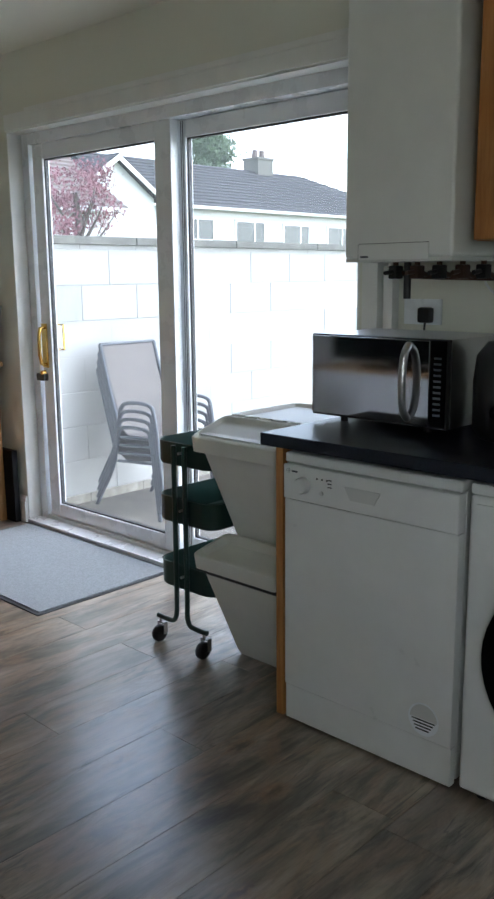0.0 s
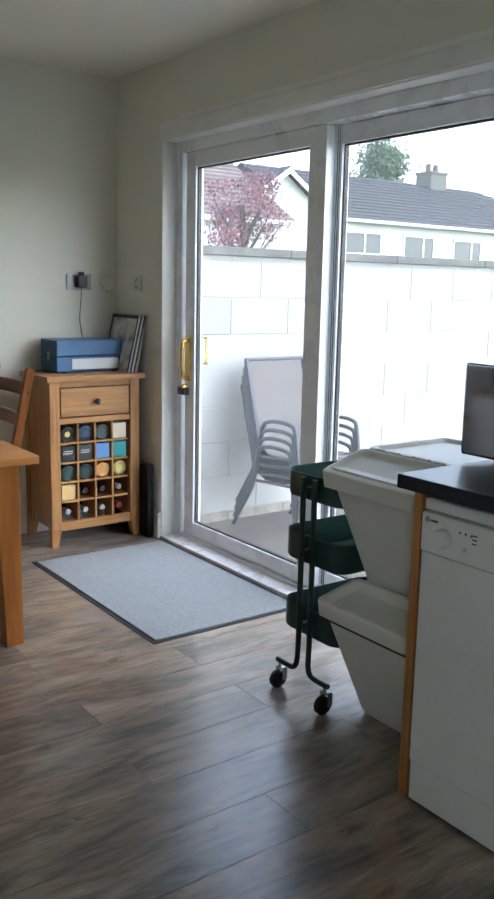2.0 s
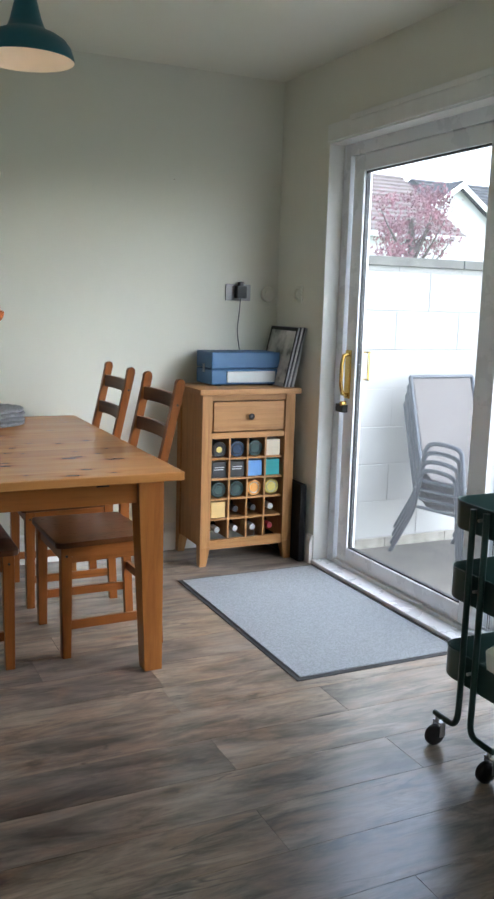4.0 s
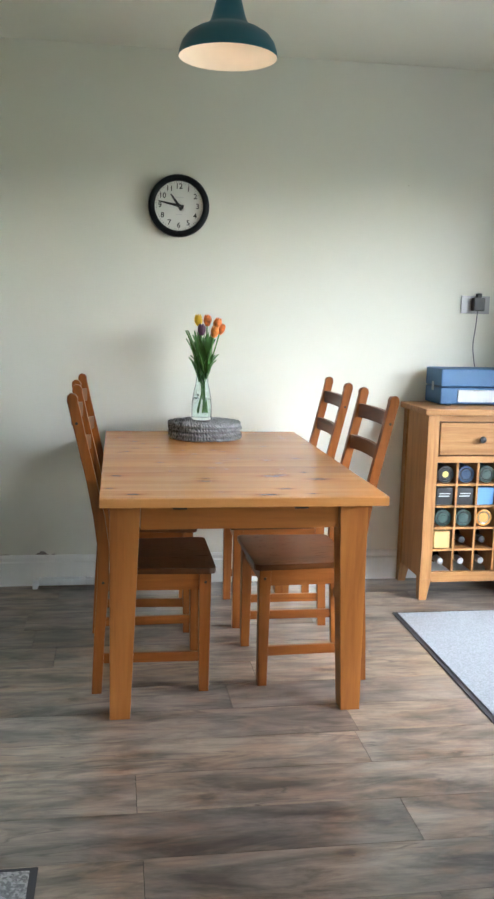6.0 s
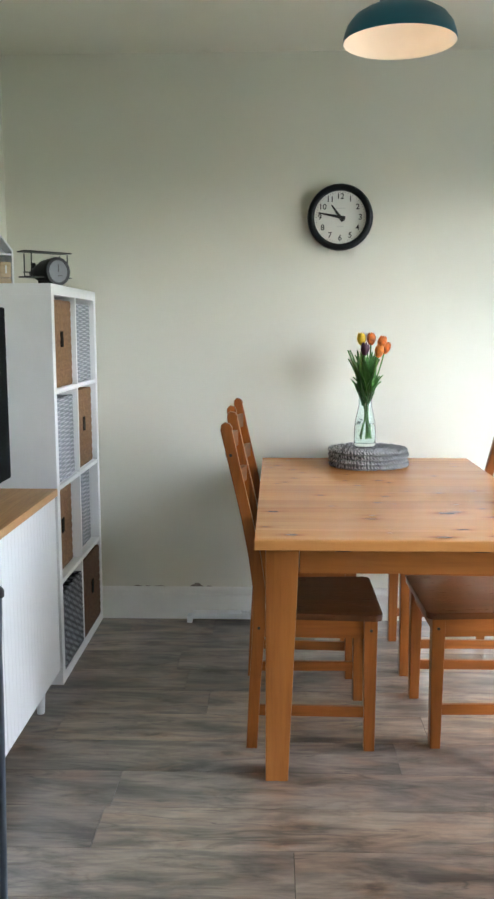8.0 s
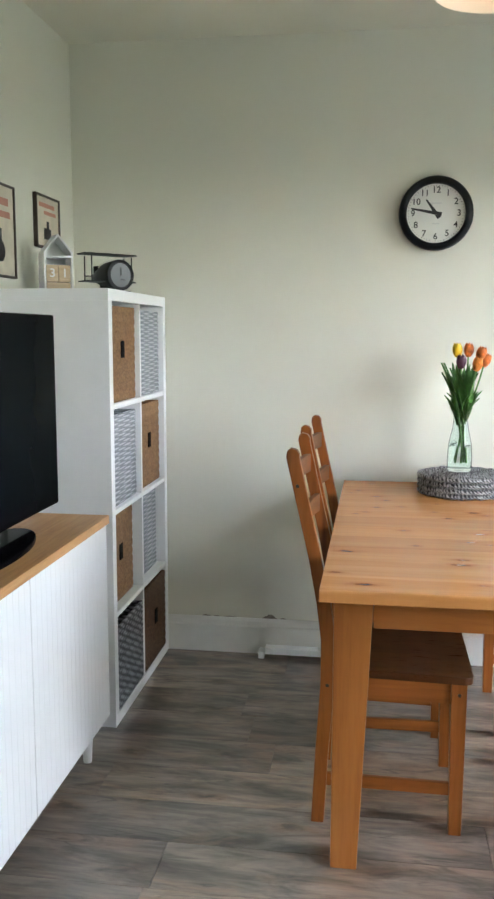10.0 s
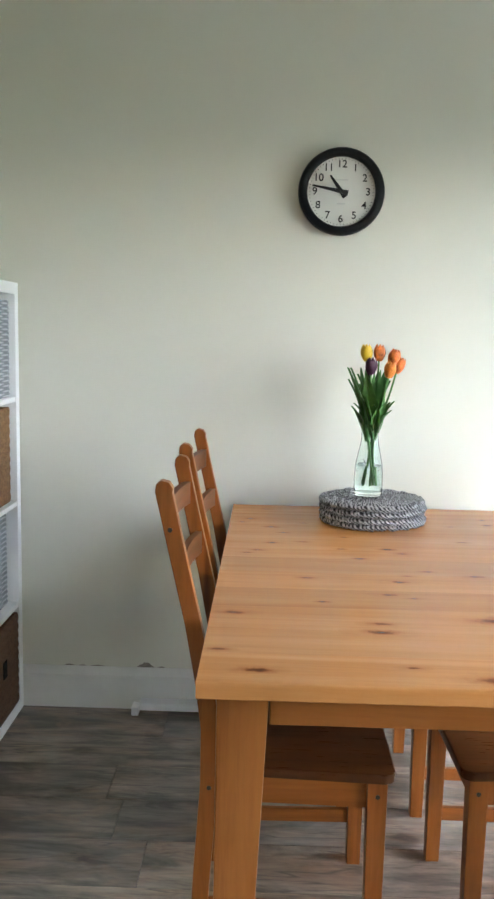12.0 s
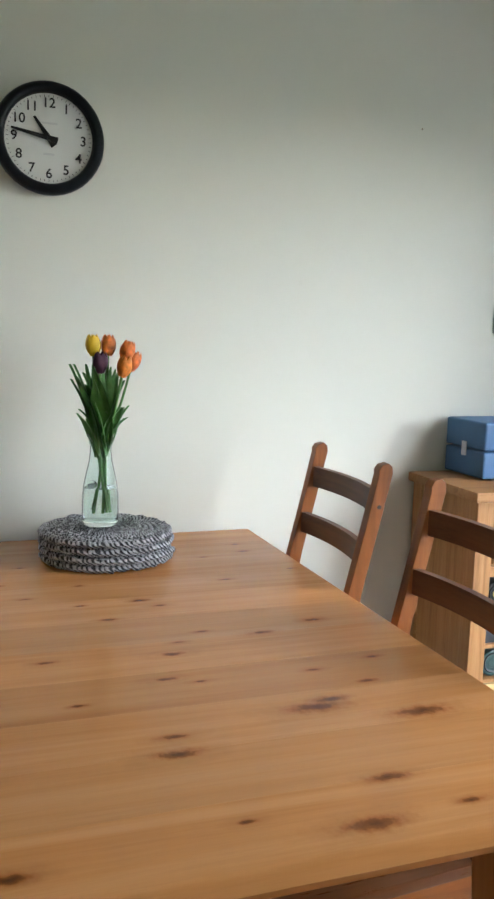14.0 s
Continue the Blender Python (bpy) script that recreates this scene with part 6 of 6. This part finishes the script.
def boiler():
    t = thing("boiler", pose(0, 0, 0), "white wall-hung gas boiler with pipes below", "boiler")
    x0, x1, y, z0, z1 = -1.458, -1.078, 2.850, 1.388, 2.20
    made("casing", ENAMEL, lambda b: box(b, x0, y, z0 + 0.012, x1, YN - 0.002, z1, 0.012, 3), t)
    made("lower_edge", ENAMEL_GREY, lambda b: box(b, x0 + 0.004, y + 0.004, z0, x1 - 0.004, YN - 0.01, z0 + 0.0118), t)
    made("flap", ENAMEL, lambda b: box(b, x0 + 0.055, y - 0.004, z0 + 0.006, x1 - 0.075, y, z0 + 0.052, 0.003), t)
    made("flap_line", BLACK, lambda b: (box(b, x0 + 0.056, y - 0.0008, z0 + 0.053, x1 - 0.076, y, z0 + 0.0545), box(b, x0 + 0.0525, y - 0.0008, z0 + 0.006, x0 + 0.0545, y, z0 + 0.053)), t)
    made("logo_bar", GREY_TUBE, lambda b: box(b, x0 + 0.064, y - 0.0048, z0 + 0.012, x0 + 0.094, y - 0.004, z0 + 0.018), t)
    copper = plain("aged copper pipe", (0.09, 0.05, 0.035), 0.45, 0.5, vary=0.3)
    for k, x in enumerate((-1.38, -1.30, -1.22, -1.14, -1.07)):
        made("pipe", copper, lambda b: tube(b, [(x, 3.02, z0), (x, 3.02, z0 - 0.035), (x, YN - 0.03, z0 - 0.045 - 0.004 * k), (0.0, YN - 0.03, z0 - 0.045 - 0.004 * k)] if k else [(x, 3.02, z0), (x, 3.02, z0 - 0.03), (x + 0.05, 3.1, z0 - 0.05), (0.0, 3.12, z0 - 0.06)], 0.009, 8, 2), t)
        made("valve", copper if k % 2 else BLACK, lambda b: (box(b, x - 0.016, 3.0, z0 - 0.052, x + 0.016, 3.04, z0 - 0.01, 0.005), tube(b, [(x, 3.0, z0 - 0.03), (x, 2.96, z0 - 0.034)], 0.007, 8)), t)
    made("drain_hose", BLACK, lambda b: tube(b, [(-1.355, 3.05, z0), (-1.355, 3.05, z0 - 0.115)], 0.012, 10), t)
    made("condensate_trap", UPVC, lambda b: tube(b, [(-1.415, 3.06, z0), (-1.415, 3.06, z0 - 0.055)], 0.017, 12), t)


boiler()


def air_fryer():
    t = thing("air_fryer", pose(-0.865, 2.86, 0.9005), "black rounded countertop appliance beside the microwave", "appliance")
    made("body", BLACK, lambda b: lathe(b, [(0.0, 0.006), (0.105, 0.006), (0.118, 0.03), (0.120, 0.16), (0.112, 0.23), (0.085, 0.265), (0.0, 0.272)], 36), t)
    made("foot", BLACK, lambda b: lathe(b, [(0.0, 0.0), (0.095, 0.0), (0.095, 0.008)], 28), t)
    made("drawer_handle", BLACK_GLOSS, lambda b: tube(b, [(0.02, -0.116, 0.10), (0.02, -0.165, 0.105), (0.02, -0.17, 0.085), (0.02, -0.116, 0.07)], 0.011, 10, 2), t)


air_fryer()
tagged(made("pipe_boxing", WHITE_TRIM, lambda b: (box(b, -1.600, YN - 0.07, 0.9005, -1.535, YN - 0.002, 1.42, 0.003), box(b, -1.528, YN - 0.045, 0.9005, -1.49, YN - 0.002, 1.38, 0.003))), "white boxed-in pipes in the corner by the patio door", "pipe boxing")


def kitchen_sockets():
    s = thing("power_socket", pose(-1.39, YN - 0.0005, 1.225), "white double wall socket with a black plug", "socket")
    made("plate", UPVC, lambda b: box(b, -0.073, -0.011, -0.043, 0.073, 0, 0.043, 0.004), s)
    p = thing("plug", pose(-1.365, YN - 0.0118, 1.215), "black mains plug in the kitchen socket", "plug")
    made("body", BLACK, lambda b: (box(b, -0.024, -0.035, -0.026, 0.024, 0, 0.026, 0.01), tube(b, [(0, -0.02, -0.02), (0, -0.025, -0.07), (0.02, -0.03, -0.16), (0.03, -0.03, -0.3)], 0.0035, 7, 2)), p)
    q = thing("fused_spur", pose(-1.06, YN - 0.0005, 1.25), "white fused switch with a pale flex", "socket")
    made("plate", UPVC, lambda b: box(b, -0.043, -0.011, -0.043, 0.043, 0, 0.043, 0.004), q)
    made("flex", UPVC, lambda b: tube(b, [(0, -0.012, 0.0), (-0.03, -0.03, 0.02), (-0.09, -0.02, 0.06), (-0.12, -0.012, 0.125)], 0.004, 7, 2), q)


kitchen_sockets()


def wall_cabinet():
    t = thing("wall_cabinet", pose(0, 0, 0), "orange wood-veneer kitchen wall cabinet beside the boiler", "cabinet")
    made("body", CAB_WOOD, lambda b: box(b, -1.024, 2.885, 1.440, -0.05, YN - 0.002, 2.20, 0.001), t)
    for a, c in ((-1.022, -0.53), (-0.526, -0.052)):
        d = made("door", CAB_WOOD, lambda b: (box(b, a, 2.865, 1.442, c, 2.884, 2.198, 0.003), box(b, a + 0.06, 2.862, 1.50, c - 0.06, 2.865, 2.14, 0.001)), t)
        made("handle", BRASS, lambda b: tube(b, [(c - 0.03, 2.866, 1.48), (c - 0.03, 2.84, 1.49), (c - 0.03, 2.84, 1.56), (c - 0.03, 2.866, 1.57)], 0.005, 8, 2), d)


wall_cabinet()


def recycling_bin(m, upper):
    """A stacking bin with a hinged lid in two halves. Its front faces -y."""
    t = thing("recycling_bin", m, "off-white stacking plastic recycling bin with a hinged lid", "bin", "stacked recycling bins")
    x0, x1 = -0.195, 0.195

    def body(b):
        def ring(z, yf, yb, w):
            out = []
            for cx, cy, a0 in ((1, 1, 0), (-1, 1, 90), (-1, 0, 180), (1, 0, 270)):
                for k in range(4):
                    a = radians(a0 + 30 * k)
                    out.append(b.verts.new((cx * (w - 0.02) + 0.02 * math.cos(a), (yb - 0.02 if cy else yf + 0.02) + 0.02 * math.sin(a), z)))
            return out
        rs = [ring(0.0, 0.205, 0.525, 0.172), ring(0.02, 0.19, 0.532, 0.175), ring(0.33, 0.052, 0.545, 0.186), ring(0.385, 0.035, 0.548, 0.188), ring(0.40, 0.03, 0.548, 0.19)]
        for p, q in zip(rs, rs[1:]):
            for k in range(16):
                b.faces.new((p[k], p[(k + 1) % 16], q[(k + 1) % 16], q[k]))
        b.faces.new(rs[0][::-1])
        b.faces.new(rs[-1])
    made("body", BIN_WHITE, body, t)

    def lid(b, ya, yb, za, zb, drop):
        """A tray-like lid with a raised rim, from height za at ya to zb at yb."""
        def at(x, y, up=0.0):
            return (x, y, za + (zb - za) * (y - ya) / (yb - ya) + up)

        def loop(i, up):
            xa, xb, c, d = x0 + i, x1 - i, ya + i, yb - i
            r = 0.022 if i < 0.02 else 0.012
            pts = []
            for cx, cy, a0 in ((xb, d, 0), (xa, d, 90), (xa, c, 180), (xb, c, 270)):
                for k in range(4):
                    a = radians(a0 + 30 * k)
                    ox, oy = (-r if cx == xb else r), (-r if cy == d else r)
                    pts.append(b.verts.new(at(cx + ox + r * math.cos(a), cy + oy + r * math.sin(a), up)))
            return pts
        ls = [loop(0.004, -drop), loop(0.0, -0.004), loop(0.004, 0.0), loop(0.016, 0.0), loop(0.026, -0.012 if upper else -0.026)]
        for p, q in zip(ls, ls[1:]):
            for k in range(16):
                b.faces.new((p[k], p[(k + 1) % 16], q[(k + 1) % 16], q[k]))
        b.faces.new(ls[-1])
    made("lid_front", BIN_WHITE, lambda b: lid(b, 0.0, 0.175, 0.392 if upper else 0.424, 0.446 if upper else 0.462, 0.05), t)
    made("lid_back", BIN_WHITE, lambda b: lid(b, 0.19, 0.55, 0.446, 0.446, 0.04), t)
    made("hinge", BIN_WHITE, lambda b: [tube(b, [(x, 0.182, 0.444), (x + 0.03, 0.182, 0.444)], 0.006, 8) for x in (-0.14, -0.08, -0.02, 0.04, 0.10)], t)
    # solid black wedge stands in for the shade in the gap below the lid
    made("opening", BLACK, lambda b: prism(b, [(0.022, 0.385), (0.032, 0.352), (0.060, 0.335), (0.075, 0.385)], -0.165, 0.165, 0, "x"), t)


recycling_bin(pose(-1.668, 2.548, 0.0), False)
recycling_bin(pose(-1.668, 2.548, 0.437), True)


def trolley():
    t = thing("kitchen_trolley", pose(-2.018, 2.858, 0), "dark green three-tier metal trolley on castors", "trolley")
    hx, hy = 0.150, 0.205

    def tray(b, z0, z1):
        def ring(i, z, r):
            out = []
            for cx, cy, a0 in ((1, 1, 0), (-1, 1, 90), (-1, -1, 180), (1, -1, 270)):
                for k in range(5):
                    a = radians(a0 + 22.5 * k)
                    out.append(b.verts.new((cx * (hx - i - r) + r * math.cos(a), cy * (hy - i - r) + r * math.sin(a), z)))
            return out
        ls = [ring(0.006, z0, 0.05), ring(0.0, z0 + 0.008, 0.056), ring(0.0, z1, 0.056), ring(-0.003, z1 + 0.002, 0.058), ring(0.001, z1 + 0.004, 0.056), ring(0.003, z1, 0.054), ring(0.003, z0 + 0.010, 0.054), ring(0.008, z0 + 0.003, 0.05)]
        for p, q in zip(ls, ls[1:]):
            for k in range(20):
                b.faces.new((p[k], p[(k + 1) % 20], q[(k + 1) % 20], q[k]))
        b.faces.new(ls[0][::-1])
        b.faces.new(ls[-1])
    for z0, z1 in ((0.685, 0.768), (0.470, 0.565), (0.222, 0.316)):
        made("tray", GREEN, lambda b: tray(b, z0, z1), t)
    for s in (-1, 1):
        y = s * (hy + 0.012)
        made("upright", GREEN, lambda b: [tube(b, [(d * 0.028, y, 0.762), (d * 0.028, y, 0.20), (d * 0.028, y + s * 0.004, 0.100), (d * 0.085, y + s * 0.004, 0.096), (d * 0.132, y + s * 0.004, 0.098)], 0.0095, 10, 3) for d in (-1, 1)], t)
        made("bolt", STEEL, lambda b: [tube(b, [(0, y - s * 0.012, z), (0, y + s * 0.004, z)], 0.005, 8) for z in (0.735, 0.525, 0.275)], t)
        for d in (-1, 1):
            c = made("castor", STEEL, lambda b: (tube(b, [(d * 0.118, y + s * 0.004, 0.098), (d * 0.118, y + s * 0.004, 0.075)], 0.007, 8),
                     box(b, d * 0.118 - 0.019, y - 0.006, 0.028, d * 0.118 - 0.016, y + 0.014, 0.070, 0.002), box(b, d * 0.118 + 0.016, y - 0.006, 0.028, d * 0.118 + 0.019, y + 0.014, 0.070, 0.002),
                     box(b, d * 0.118 - 0.019, y - 0.008, 0.070, d * 0.118 + 0.019, y + 0.014, 0.076, 0.002)), t)
            made("tyre", BLACK, lambda b: lathe(b, [(0.0, -0.013), (0.018, -0.013), (0.028, -0.012), (0.032, -0.007), (0.032, 0.007), (0.028, 0.012), (0.018, 0.013), (0.0, 0.013)], 24), c, pose(d * 0.118, y + s * 0.004 - 0.008, 0.032, 0, 90, 0))


trolley()

# ---- pieces of the floor and of the garden wall ----


def floor_boards():
    w, length, x = 0.196, 1.215, -2.035 - 0.196 * 13
    rnd = random.Random(11)
    bm = bmesh.new()
    box(bm, 0.0008, 0.0008, -0.0055, w - 0.0008, length - 0.0008, 0.0)
    shared = bpy.data.meshes.new("plank")
    bm.to_mesh(shared)
    bm.free()
    shared.materials.append(PLANK)
    ends = {9: 1.985, 10: 1.29, 11: 2.005, 8: 2.0, 12: 1.3, 13: 1.97, 7: 1.62, 14: 1.45, 15: 2.2}
    k = 0
    while x < XE:
        x_lo, x_hi = max(x, XW), min(x + w, XE)
        end = ends.get(k, rnd.uniform(0.3, 1.5))
        y = end - length * math.ceil((end - YS) / length)
        while y < YN + 0.06:
            y_lo, y_hi = max(y, YS), min(y + length, YN + 0.06)
            if x_hi - x_lo > 0.02 and y_hi - y_lo > 0.01:
                whole = x_hi - x_lo > w - 0.001 and y_hi - y_lo > length - 0.001
                if whole:
                    ob = new("plank", shared)
                    ob.location = (x, y, 0)
                else:
                    ob = made("plank", PLANK, lambda b: box(b, x_lo + 0.0008, y_lo + 0.0008, -0.0055, x_hi - 0.0008, y_hi - 0.0008, 0.0), smooth=False)
                ob.parent = floor
            y += length
        x += w
        k += 1


floor_boards()


def block_wall():
    rnd = random.Random(2)
    shapes = []
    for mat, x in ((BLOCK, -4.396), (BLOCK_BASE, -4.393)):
        for v in range(3):
            bm = bmesh.new()
            box(bm, -0.02, 0.002, 0.0025, rnd.uniform(-0.002, 0.002), 0.448, 0.2225, 0.002, 1)
            me = bpy.data.meshes.new("block")
            bm.to_mesh(me)
            bm.free()
            me.materials.append(mat)
            shapes.append(me)
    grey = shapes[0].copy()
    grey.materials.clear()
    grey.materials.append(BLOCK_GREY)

    def lay(mesh, row, y0, y1):
        ob = new("block", mesh)
        ob.location = (-4.3925 if row else -4.386, y0, GZ - 0.165 + 0.225 * row)
        ob.scale.y = (y1 - y0) / 0.45
        ob.scale.z = 0.12 if row == 8 else 1.0
        ob.parent = garden_wall
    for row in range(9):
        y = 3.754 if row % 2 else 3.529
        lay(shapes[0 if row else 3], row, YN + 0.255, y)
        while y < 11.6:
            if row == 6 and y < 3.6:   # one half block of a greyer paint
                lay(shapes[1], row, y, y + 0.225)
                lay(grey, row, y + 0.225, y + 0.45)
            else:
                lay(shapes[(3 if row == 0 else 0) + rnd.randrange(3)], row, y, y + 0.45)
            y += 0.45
    for k in range(9):
        ya = YN + 0.26 + 0.95 * k
        made("coping_stone", COPING, lambda b: box(b, -4.66, ya + 0.004, 1.5535, -4.36, ya + 0.946, 1.605, 0.006), garden_wall)


block_wall()
